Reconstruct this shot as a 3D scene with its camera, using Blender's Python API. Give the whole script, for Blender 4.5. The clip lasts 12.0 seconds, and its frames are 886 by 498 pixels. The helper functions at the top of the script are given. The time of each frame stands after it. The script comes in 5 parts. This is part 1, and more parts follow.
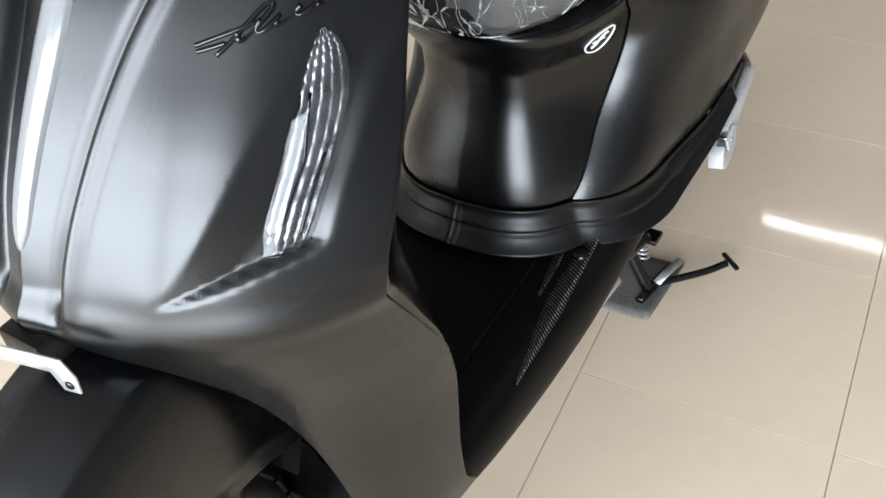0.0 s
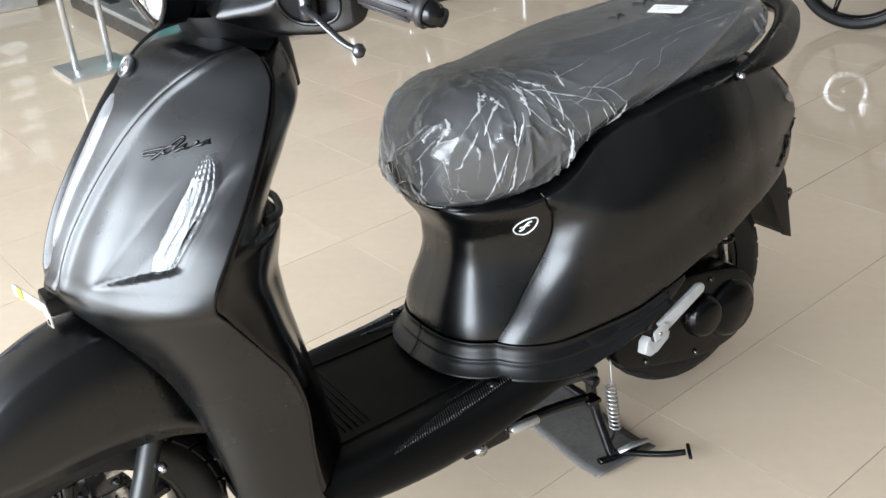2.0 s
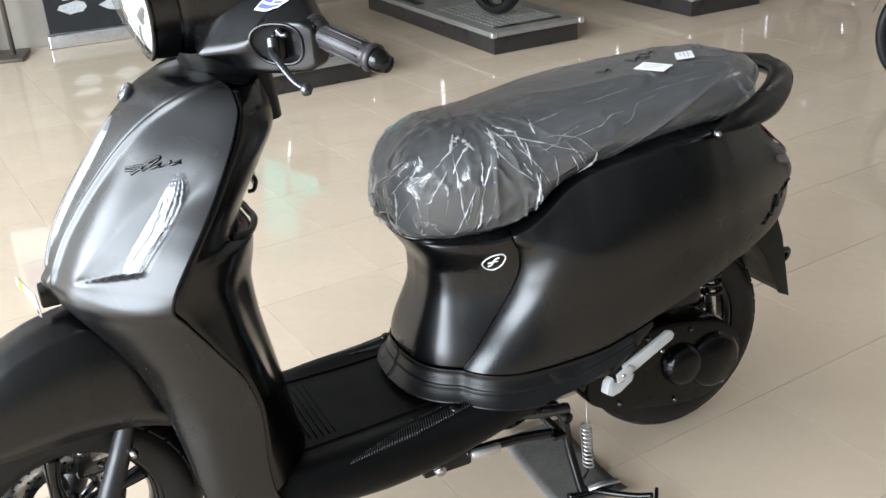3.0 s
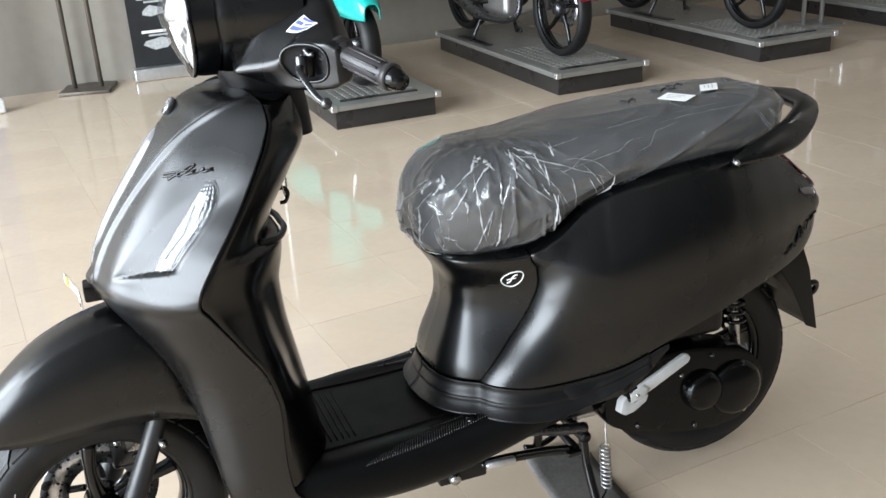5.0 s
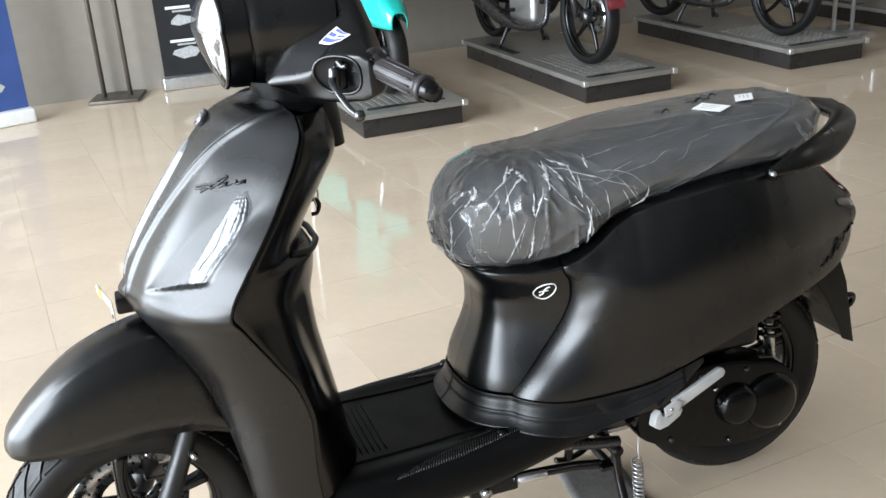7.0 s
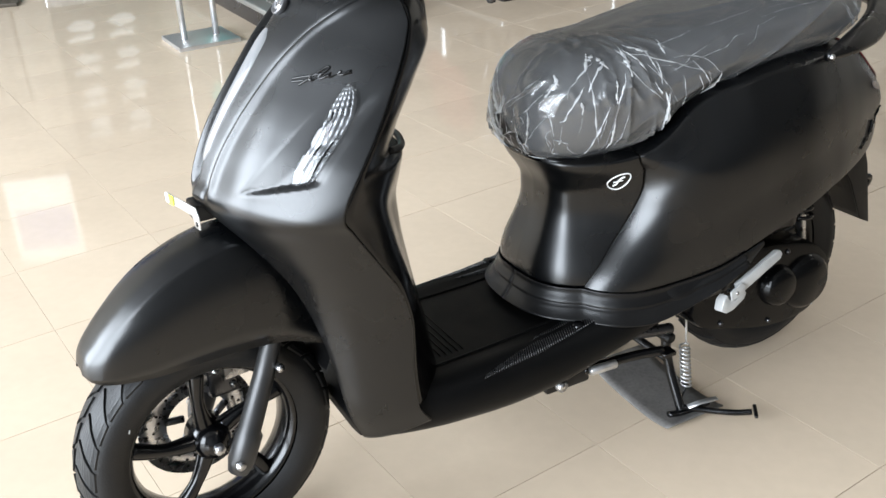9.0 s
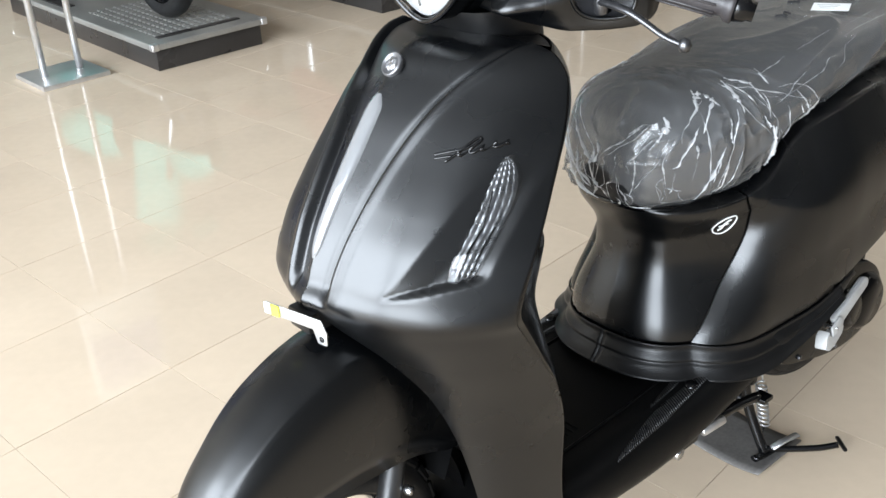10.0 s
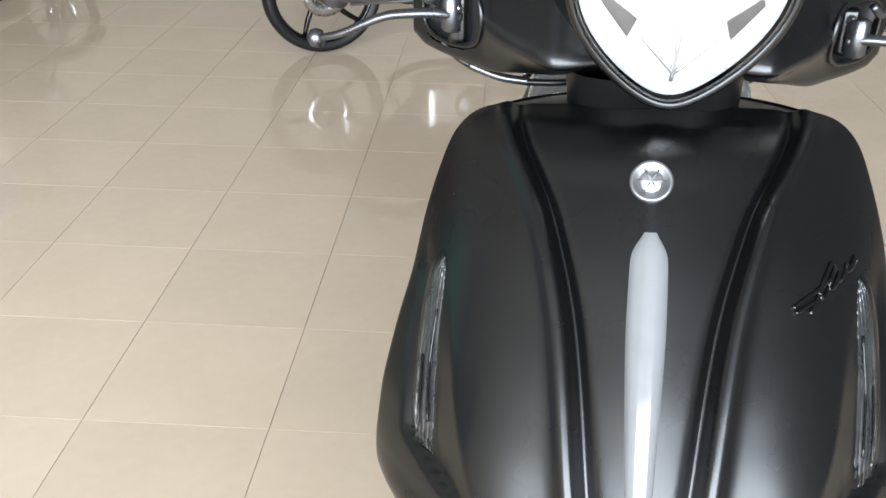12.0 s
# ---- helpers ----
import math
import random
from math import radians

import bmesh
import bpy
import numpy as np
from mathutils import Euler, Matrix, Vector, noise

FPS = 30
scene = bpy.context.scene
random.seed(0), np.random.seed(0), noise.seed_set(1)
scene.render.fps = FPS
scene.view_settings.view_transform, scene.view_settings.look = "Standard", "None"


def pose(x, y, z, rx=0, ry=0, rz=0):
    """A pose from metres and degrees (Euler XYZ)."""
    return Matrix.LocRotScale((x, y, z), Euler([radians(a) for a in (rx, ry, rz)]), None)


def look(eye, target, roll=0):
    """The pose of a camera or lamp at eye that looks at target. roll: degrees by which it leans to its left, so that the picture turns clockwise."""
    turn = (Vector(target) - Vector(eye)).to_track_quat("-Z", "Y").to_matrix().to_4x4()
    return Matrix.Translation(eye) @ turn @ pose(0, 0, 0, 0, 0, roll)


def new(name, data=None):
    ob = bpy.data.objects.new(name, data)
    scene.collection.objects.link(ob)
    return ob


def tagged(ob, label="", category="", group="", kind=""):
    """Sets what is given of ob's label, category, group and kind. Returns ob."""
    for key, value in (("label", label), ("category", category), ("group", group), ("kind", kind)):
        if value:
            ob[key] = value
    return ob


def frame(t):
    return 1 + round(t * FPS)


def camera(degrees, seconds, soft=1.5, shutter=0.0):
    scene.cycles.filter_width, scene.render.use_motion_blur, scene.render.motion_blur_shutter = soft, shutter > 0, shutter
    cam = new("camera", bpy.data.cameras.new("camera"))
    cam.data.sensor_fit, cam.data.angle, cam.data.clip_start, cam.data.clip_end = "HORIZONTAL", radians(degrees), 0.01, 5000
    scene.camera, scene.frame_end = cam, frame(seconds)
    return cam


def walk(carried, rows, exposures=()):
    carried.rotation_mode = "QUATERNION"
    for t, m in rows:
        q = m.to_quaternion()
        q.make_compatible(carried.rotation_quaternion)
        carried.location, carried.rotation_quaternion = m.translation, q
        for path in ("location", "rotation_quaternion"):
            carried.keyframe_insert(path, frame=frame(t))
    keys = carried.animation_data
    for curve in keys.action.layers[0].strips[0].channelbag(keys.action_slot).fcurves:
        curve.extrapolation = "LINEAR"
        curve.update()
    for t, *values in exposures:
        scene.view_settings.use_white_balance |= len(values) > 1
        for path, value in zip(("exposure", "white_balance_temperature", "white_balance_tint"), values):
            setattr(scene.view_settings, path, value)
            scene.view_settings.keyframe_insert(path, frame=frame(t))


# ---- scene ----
import functools

cam = camera(48.6, 12.0)
PATH = [
    (0, (-0.411, -0.487, 1.235), (0.885, 0.235, -0.106), -4.6),
    (0.5, (-0.459, -0.654, 1.279), (0.817, 0.243, 0.027), -6.1),
    (1, (-0.404, -0.896, 1.333), (0.832, 0.265, 0.272), -7.0),
    (1.5, (-0.376, -1.088, 1.361), (0.786, 0.23, 0.406), -6.4),
    (2, (-0.4, -1.247, 1.359), (0.685, 0.147, 0.42), -4.6),
    (2.5, (-0.377, -1.379, 1.373), (0.632, 0.095, 0.473), -3.9),
    (3, (-0.266, -1.489, 1.379), (0.66, 0.068, 0.531), -3.5),
    (5, (-0.225, -1.625, 1.358), (0.586, 0.039, 0.601), -3.4),
    (5.5, (-0.229, -1.64, 1.355), (0.552, 0.048, 0.619), -3.7),
    (6, (-0.227, -1.625, 1.357), (0.532, 0.074, 0.622), -3.8),
    (6.5, (-0.227, -1.613, 1.36), (0.536, 0.087, 0.634), -4.0),
    (8.5, (-0.42, -1.491, 1.366), (0.472, 0.07, 0.489), -2.4),
    (9, (-0.568, -1.358, 1.336), (0.416, 0.118, 0.413), -2.4),
    (9.5, (-0.654, -1.082, 1.338), (0.443, 0.293, 0.386), -2.3),
    (10, (-0.763, -0.841, 1.361), (0.503, 0.389, 0.421), -2.6),
    (10.5, (-0.822, -0.638, 1.369), (0.61, 0.389, 0.423), -2.2),
    (11, (-0.773, -0.355, 1.346), (0.781, 0.476, 0.4), -1.8),
    (11.2, (-0.744, -0.257, 1.347), (0.85, 0.477, 0.388), -1.6),
    (11.5, (-0.717, -0.07, 1.328), (0.951, 0.461, 0.359), -1.6),
    (11.7, (-0.687, 0.036, 1.327), (1.02, 0.426, 0.361), -1.2),
    (12, (-0.636, 0.193, 1.28), (1.142, 0.288, 0.368), 0.9),
]
# the filming camera opens up a little on the way
EXPOSURE = [(0, -.06), (2.5, .02), (5, -.08), (8.5, -.06), (9.5, .12), (10, .0), (10.5, .0), (12, .06)]
walk(cam, [(t, look(eye, target, roll)) for t, eye, target, roll in PATH], EXPOSURE)

# ---------------------------------------------------------------- light
DAYLIGHT = 62.0  # watts for each square metre of window
world = bpy.data.worlds.new("sky")
scene.world = world
world.use_nodes = True
wn = world.node_tree
sky = wn.nodes.new("ShaderNodeTexSky")
sky.sky_type, sky.sun_disc, sky.sun_elevation, sky.sun_rotation = "NISHITA", False, radians(50), radians(200)
wn.links.new(sky.outputs[0], wn.nodes["Background"].inputs[0])
wn.nodes["Background"].inputs[1].default_value = .10

# ---------------------------------------------------------------- helpers
def obj(name, me, mat, parent=None, label=""):
    ob = new(name, me)
    if mat is not None:
        me.materials.clear()
        me.materials.append(mat)
    if parent is not None:
        ob.parent = parent
    return tagged(ob, label)


def mesh_of(verts, faces, smooth=True):
    me = bpy.data.meshes.new("m")
    me.from_pydata([tuple(float(c) for c in v) for v in verts], [], faces)
    me.update()
    if smooth:
        me.polygons.foreach_set("use_smooth", [True] * len(me.polygons))
    return me


def grid_faces(n, m, wrap_u=False, wrap_v=False, base=0, flip=False):
    out = []
    for i in range(n if wrap_v else n - 1):
        for j in range(m if wrap_u else m - 1):
            a, b = base + i * m + j, base + i * m + (j + 1) % m
            c, d = base + ((i + 1) % n) * m + (j + 1) % m, base + ((i + 1) % n) * m + j
            out.append((a, d, c, b) if flip else (a, b, c, d))
    return out


def fix_normals(me):
    bm = bmesh.new()
    bm.from_mesh(me)
    bmesh.ops.remove_doubles(bm, verts=bm.verts, dist=1e-5)
    bmesh.ops.recalc_face_normals(bm, faces=bm.faces)
    bm.to_mesh(me)
    bm.free()
    return me


def sheet(P, wrap_u=False, wrap_v=False, mirror=False):
    """A mesh over a grid of points P[n][m]; mirror adds its twin across y = 0."""
    P = np.asarray(P, float)
    n, m, _ = P.shape
    v, f = P.reshape(-1, 3), grid_faces(n, m, wrap_u, wrap_v)
    if mirror:
        f = f + grid_faces(n, m, wrap_u, wrap_v, base=n * m, flip=True)
        v = np.concatenate([v, v * [1, -1, 1]])
    return fix_normals(mesh_of(v, f))


def smooth1(keys, vals, q):
    """Monotone cubic through the keys."""
    k, v, q = np.asarray(keys, float), np.asarray(vals, float), np.asarray(q, float)
    h = np.diff(k)
    d = np.diff(v, axis=0) / (h if v.ndim == 1 else h[:, None])
    s = np.zeros_like(v)
    s[0], s[-1] = d[0], d[-1]
    same = d[:-1] * d[1:] > 0
    with np.errstate(divide="ignore", invalid="ignore"):
        s[1:-1] = np.where(same, 2 * d[:-1] * d[1:] / (d[:-1] + d[1:]), 0)
    i = np.clip(np.searchsorted(k, q) - 1, 0, len(k) - 2)
    u = (q - k[i]) / h[i]
    hh = h[i]
    if v.ndim > 1:
        u, hh = u[..., None], hh[..., None]
    return (v[i] * (1 + 2 * u) * (1 - u) ** 2 + s[i] * hh * u * (1 - u) ** 2 + v[i + 1] * u * u * (3 - 2 * u) + s[i + 1] * hh * u * u * (u - 1))


def curve_pts(ctrl, n):
    """Catmull-Rom through control points."""
    c = np.asarray(ctrl, float)
    c = np.concatenate([[2 * c[0] - c[1]], c, [2 * c[-1] - c[-2]]])
    t = np.linspace(0, len(c) - 3 - 1e-9, n)
    i = t.astype(int)
    u = (t - i)[:, None]
    a, b, d, e = c[i], c[i + 1], c[i + 2], c[i + 3]
    return .5 * (2 * b + (d - a) * u + (2 * a - 5 * b + 4 * d - e) * u * u + (3 * b - a - 3 * d + e) * u ** 3)


def sweep(path, radius, seg=12, flat=1.0, up=(0, 0, 1), caps=True):
    """A tube along a path; radius a number or one per point; flat squeezes it across `up`."""
    P = np.asarray(path, float)
    n = len(P)
    r = np.broadcast_to(np.asarray(radius, float), (n,))
    T = np.gradient(P, axis=0)
    T /= np.linalg.norm(T, axis=1)[:, None]
    ref = np.asarray(up, float)
    rows = []
    A0 = None
    for i in range(n):
        A = ref - T[i] * (T[i] @ ref) if A0 is None else A0 - T[i] * (T[i] @ A0)
        if np.linalg.norm(A) < 1e-6:
            A = np.cross(T[i], [1, 0, 0.1])
        A /= np.linalg.norm(A)
        A0 = A
        B = np.cross(T[i], A)
        a = np.linspace(0, 2 * math.pi, seg, endpoint=False)
        rows.append(P[i] + r[i] * (np.outer(np.cos(a), A) * flat + np.outer(np.sin(a), B)))
    R = np.array(rows)
    v, f = list(R.reshape(-1, 3)), grid_faces(n, seg, True)
    if caps:
        f.append(tuple(range(seg)))
        f.append(tuple((n - 1) * seg + k for k in reversed(range(seg))))
    return fix_normals(mesh_of(v, f))


def rod(a, b, r, seg=12):
    a, b = np.asarray(a, float), np.asarray(b, float)
    d = (b - a) / np.linalg.norm(b - a)
    e = min(r * .25, .002)
    up = (1, 0, 0) if abs(d[0]) < .7 else (0, 1, 0)
    return sweep([a, a + d * 1e-4, a + d * e, b - d * e, b - d * 1e-4, b], [r - e, r - e, r, r, r - e, r - e], seg, up=up)


def lathe(profile, seg=48, axis="y", centre=(0, 0, 0), closed=False):
    """Profile of (radius, height) turned round an axis through centre."""
    a = np.linspace(0, 2 * math.pi, seg, endpoint=False)
    rows = []
    for r, h in profile:
        c, s, hh = r * np.cos(a), r * np.sin(a), np.full(seg, h)
        rows.append(np.stack({"y": (c, hh, s), "x": (hh, c, s), "z": (c, s, hh)}[axis], 1))
    v = np.concatenate(rows) + np.asarray(centre)
    return fix_normals(mesh_of(v, grid_faces(len(profile), seg, True, closed)))


def block(size, centre=(0, 0, 0), bevel=.003, seg=2, turn=None):
    bm = bmesh.new()
    bmesh.ops.create_cube(bm, size=1)
    bmesh.ops.scale(bm, vec=size, verts=bm.verts)
    if bevel:
        bmesh.ops.bevel(bm, geom=bm.edges[:], offset=min(bevel, min(size) * .45), segments=seg, affect="EDGES", profile=.6)
    if turn is not None:
        bmesh.ops.transform(bm, matrix=turn, verts=bm.verts)
    bmesh.ops.translate(bm, vec=centre, verts=bm.verts)
    me = bpy.data.meshes.new("m")
    bm.to_mesh(me)
    bm.free()
    if bevel and seg > 1:
        me.polygons.foreach_set("use_smooth", [True] * len(me.polygons))
        me.set_sharp_from_angle(angle=radians(50))
    return me


def prism(outline, y0, y1, bevel=.003, plane="xz"):
    """An outline of (x, z) made solid from y0 to y1 (or (x, y) from z0 to z1)."""
    bm = bmesh.new()
    lo = [bm.verts.new((p[0], y0, p[1]) if plane == "xz" else (p[0], p[1], y0)) for p in outline]
    f = bm.faces.new(lo)
    ex = bmesh.ops.extrude_face_region(bm, geom=[f])
    vs = [g for g in ex["geom"] if isinstance(g, bmesh.types.BMVert)]
    bmesh.ops.translate(bm, vec=(0, y1 - y0, 0) if plane == "xz" else (0, 0, y1 - y0), verts=vs)
    bmesh.ops.recalc_face_normals(bm, faces=bm.faces)
    if bevel:
        edges = [e for e in bm.edges if e.calc_face_angle(0) > .6]
        bmesh.ops.bevel(bm, geom=edges, offset=bevel, segments=2, affect="EDGES", profile=.6)
    me = bpy.data.meshes.new("m")
    bm.to_mesh(me)
    bm.free()
    me.polygons.foreach_set("use_smooth", [True] * len(me.polygons))
    me.set_sharp_from_angle(angle=radians(40))
    return me


def join(*meshes):
    bm = bmesh.new()
    for m in meshes:
        bm.from_mesh(m)
    me = bpy.data.meshes.new("m")
    bm.to_mesh(me)
    bm.free()
    return me


def thick(ob, t, rim=True):
    m = ob.modifiers.new("thickness", "SOLIDIFY")
    m.thickness, m.offset, m.use_rim = t, -1, rim
    return ob


def sstep(a, b, x):
    u = np.clip((np.asarray(x, float) - a) / (b - a), 0, 1)
    return u * u * (3 - 2 * u)


# ---------------------------------------------------------------- materials
def material(name, colour, rough=.5, metal=0.0, spec=.5, coat=0.0, coat_rough=.1, var=.12, scale=30.0, bump=.0, bump_scale=200.0, rough_var=.06, random_obj=0.0):
    """Principled with colour and gloss varied at two scales, and a fine relief."""
    m = bpy.data.materials.new(name)
    m.use_nodes = True
    nt = m.node_tree
    p = nt.nodes["Principled BSDF"]
    p.inputs["Metallic"].default_value = metal
    p.inputs["Specular IOR Level"].default_value = spec
    p.inputs["Coat Weight"].default_value = coat
    p.inputs["Coat Roughness"].default_value = coat_rough
    co = nt.nodes.new("ShaderNodeTexCoord")
    a, b = nt.nodes.new("ShaderNodeTexNoise"), nt.nodes.new("ShaderNodeTexNoise")
    for n, s, d in ((a, scale, 4), (b, scale * 9, 3)):
        n.inputs["Scale"].default_value, n.inputs["Detail"].default_value = s, d
        nt.links.new(co.outputs["Object"], n.inputs["Vector"])
    mixed = nt.nodes.new("ShaderNodeMath")
    mixed.operation = "MULTIPLY_ADD"
    mixed.inputs[1].default_value = .4
    nt.links.new(b.outputs["Fac"], mixed.inputs[0])
    half = nt.nodes.new("ShaderNodeMath")
    half.operation = "MULTIPLY"
    half.inputs[1].default_value = .6
    nt.links.new(a.outputs["Fac"], half.inputs[0])
    nt.links.new(half.outputs[0], mixed.inputs[2])
    ramp = nt.nodes.new("ShaderNodeValToRGB")
    ramp.color_ramp.elements[0].position, ramp.color_ramp.elements[1].position = .3, .7
    for e, k in zip(ramp.color_ramp.elements, (1 - var, 1 + var)):
        e.color = (*[min(1, c * k) for c in colour], 1)
    nt.links.new(mixed.outputs[0], ramp.inputs[0])
    last = ramp.outputs[0]
    if random_obj:
        info = nt.nodes.new("ShaderNodeObjectInfo")
        hsv = nt.nodes.new("ShaderNodeHueSaturation")
        r = nt.nodes.new("ShaderNodeMapRange")
        r.inputs["To Min"].default_value, r.inputs["To Max"].default_value = 1 - random_obj, 1 + random_obj
        nt.links.new(info.outputs["Random"], r.inputs["Value"])
        nt.links.new(r.outputs[0], hsv.inputs["Value"])
        nt.links.new(last, hsv.inputs["Color"])
        last = hsv.outputs[0]
    nt.links.new(last, p.inputs["Base Color"])
    rr = nt.nodes.new("ShaderNodeMapRange")
    rr.inputs["From Min"].default_value, rr.inputs["From Max"].default_value = .3, .7
    rr.inputs["To Min"].default_value, rr.inputs["To Max"].default_value = max(0, rough - rough_var), min(1, rough + rough_var)
    nt.links.new(a.outputs["Fac"], rr.inputs["Value"])
    nt.links.new(rr.outputs[0], p.inputs["Roughness"])
    if bump:
        c = nt.nodes.new("ShaderNodeTexNoise")
        c.inputs["Scale"].default_value, c.inputs["Detail"].default_value = bump_scale, 4
        nt.links.new(co.outputs["Object"], c.inputs["Vector"])
        bp = nt.nodes.new("ShaderNodeBump")
        bp.inputs["Strength"].default_value, bp.inputs["Distance"].default_value = bump, .002
        nt.links.new(c.outputs["Fac"], bp.inputs["Height"])
        nt.links.new(bp.outputs[0], p.inputs["Normal"])
    return m


def glow(name, colour, strength):
    m = bpy.data.materials.new(name)
    m.use_nodes = True
    nt = m.node_tree
    nt.nodes.remove(nt.nodes["Principled BSDF"])
    e = nt.nodes.new("ShaderNodeEmission")
    e.inputs[0].default_value, e.inputs[1].default_value = (*colour, 1), strength
    nt.links.new(e.outputs[0], nt.nodes["Material Output"].inputs[0])
    return m


def clear(name, tint=(1, 1, 1), share=.6, rough=.05, grain=0.0, grain_scale=120.0, haze=(.8, .8, .82), haze_share=.0):
    """Thin clear plastic: mostly transparent, with a glossy skin and some milky haze."""
    m = bpy.data.materials.new(name)
    m.use_nodes = True
    nt = m.node_tree
    nt.nodes.remove(nt.nodes["Principled BSDF"])
    t, g, d = nt.nodes.new("ShaderNodeBsdfTransparent"), nt.nodes.new("ShaderNodeBsdfGlossy"), nt.nodes.new("ShaderNodeBsdfDiffuse")
    t.inputs[0].default_value = (*tint, 1)
    g.inputs[0].default_value, g.inputs["Roughness"].default_value = (1, 1, 1, 1), rough
    d.inputs[0].default_value = (*haze, 1)
    fr = nt.nodes.new("ShaderNodeFresnel")
    fr.inputs[0].default_value = 1.5
    add = nt.nodes.new("ShaderNodeMath")
    add.operation = "MULTIPLY_ADD"
    add.inputs[1].default_value, add.inputs[2].default_value = 1.0, 1 - share - .4 if share < .6 else .02
    nt.links.new(fr.outputs[0], add.inputs[0])
    m1, m2 = nt.nodes.new("ShaderNodeMixShader"), nt.nodes.new("ShaderNodeMixShader")
    m1.inputs[0].default_value = haze_share
    nt.links.new(t.outputs[0], m1.inputs[1])
    nt.links.new(d.outputs[0], m1.inputs[2])
    nt.links.new(add.outputs[0], m2.inputs[0])
    nt.links.new(m1.outputs[0], m2.inputs[1])
    nt.links.new(g.outputs[0], m2.inputs[2])
    if grain:
        co, n, bp = nt.nodes.new("ShaderNodeTexCoord"), nt.nodes.new("ShaderNodeTexNoise"), nt.nodes.new("ShaderNodeBump")
        n.inputs["Scale"].default_value, n.inputs["Detail"].default_value = grain_scale, 5
        bp.inputs["Strength"].default_value, bp.inputs["Distance"].default_value = grain, .004
        nt.links.new(co.outputs["Object"], n.inputs["Vector"])
        nt.links.new(n.outputs["Fac"], bp.inputs["Height"])
        for s in (g, d, fr):
            nt.links.new(bp.outputs[0], s.inputs["Normal"])
    nt.links.new(m2.outputs[0], nt.nodes["Material Output"].inputs[0])
    return m


PAINT = material("satin_dark_paint", (.0011, .0013, .0016), rough=.28, metal=0.0, spec=.54, var=.05, scale=8, rough_var=.02, bump=.02, bump_scale=900)
PLASTIC = material("black_plastic", (.003, .003, .0032), rough=.38, spec=.34, var=.15, scale=25, bump=.12, bump_scale=700)
MAT_RUBBER = material("floor_mat", (.0018, .0018, .0019), rough=.42, spec=.15, var=.2, scale=18, bump=.15, bump_scale=500)
GLOSSBLACK = material("gloss_black", (.002, .002, .0023), rough=.18, spec=.42, var=.15, scale=20, rough_var=.05)
RUBBER = material("tyre_rubber", (.006, .006, .0062), rough=.52, spec=.35, var=.25, scale=22, bump=.2, bump_scale=300)
GRIP = material("grip_rubber", (.030, .027, .028), rough=.42, spec=.4, var=.15, scale=40, bump=.1, bump_scale=500)
VINYL = material("seat_vinyl", (.006, .0062, .0066), rough=.5, spec=.35, var=.12, scale=20, bump=.06, bump_scale=500)
STEEL = material("bare_steel", (.55, .55, .56), rough=.28, metal=1, var=.12, scale=60, rough_var=.1)
ALLOY = material("brushed_alloy", (.62, .62, .62), rough=.36, metal=.9, var=.1, scale=45, rough_var=.08, bump=.05)
CASTALLOY = material("cast_alloy", (.46, .46, .45), rough=.42, metal=.35, var=.10, scale=50, rough_var=.08, bump=.06, bump_scale=300)
CASEBLACK = material("case_black_enamel", (.0015, .0015, .0016), rough=.22, spec=.22, var=.2, scale=22, rough_var=.08)
CHROME = material("chrome", (.80, .80, .81), rough=.07, metal=1, var=.04, scale=30, rough_var=.03)
FORKGREY = material("grey_fork_paint", (.016, .016, .016), rough=.40, spec=.5, var=.1, scale=20)
DARKMETAL = material("dark_metal", (.10, .10, .105), rough=.3, metal=.9, var=.15, scale=50)
WHITELENS = material("white_lens", (.135, .137, .14), rough=.2, spec=.5, coat=.6, coat_rough=.05, var=.05, scale=60)
HEADREFL = material("headlamp_reflector", (.62, .63, .64), rough=.25, metal=.45, var=.06, scale=40)
LAMPCHROME = material("lamp_reflector", (.13, .133, .137), rough=.30, metal=.85, var=.6, scale=60, bump=.12, bump_scale=260)
WHITEPAPER = material("white_sticker", (.80, .80, .78), rough=.5, var=.05, scale=40)
YELLOW = material("yellow_sticker", (.85, .80, .05), rough=.45, var=.06, scale=40)
BLUE = material("blue_print", (.10, .13, .42), rough=.4, var=.12, scale=60)
REDLENS = material("red_lens", (.16, .02, .03), rough=.12, coat=.5, var=.1, scale=50)
GREYLENS = material("smoked_lens", (.22, .19, .20), rough=.15, coat=.6, var=.1, scale=50)
# lighter than the mat: window glare on the rib tops put into colour
RIBRUBBER = material("glare_ribbed_rubber", (.012, .012, .0125), rough=.30, spec=.5, var=.1, scale=40)
BADGE = material("badge_metal", (.15, .15, .155), rough=.34, metal=.75, var=.1, scale=60)
PLATE = material("worn_galvanised_plate", (.15, .143, .135), rough=.5, metal=.35, var=.35, scale=14, bump=.1, bump_scale=90)
INK = material("marker_ink", (.02, .02, .022), rough=.5, var=.1)
WRAP = clear("polythene_wrap", (.97, .98, .98), .7, .25, grain=.7, grain_scale=34, haze=(.62, .63, .64), haze_share=.10)
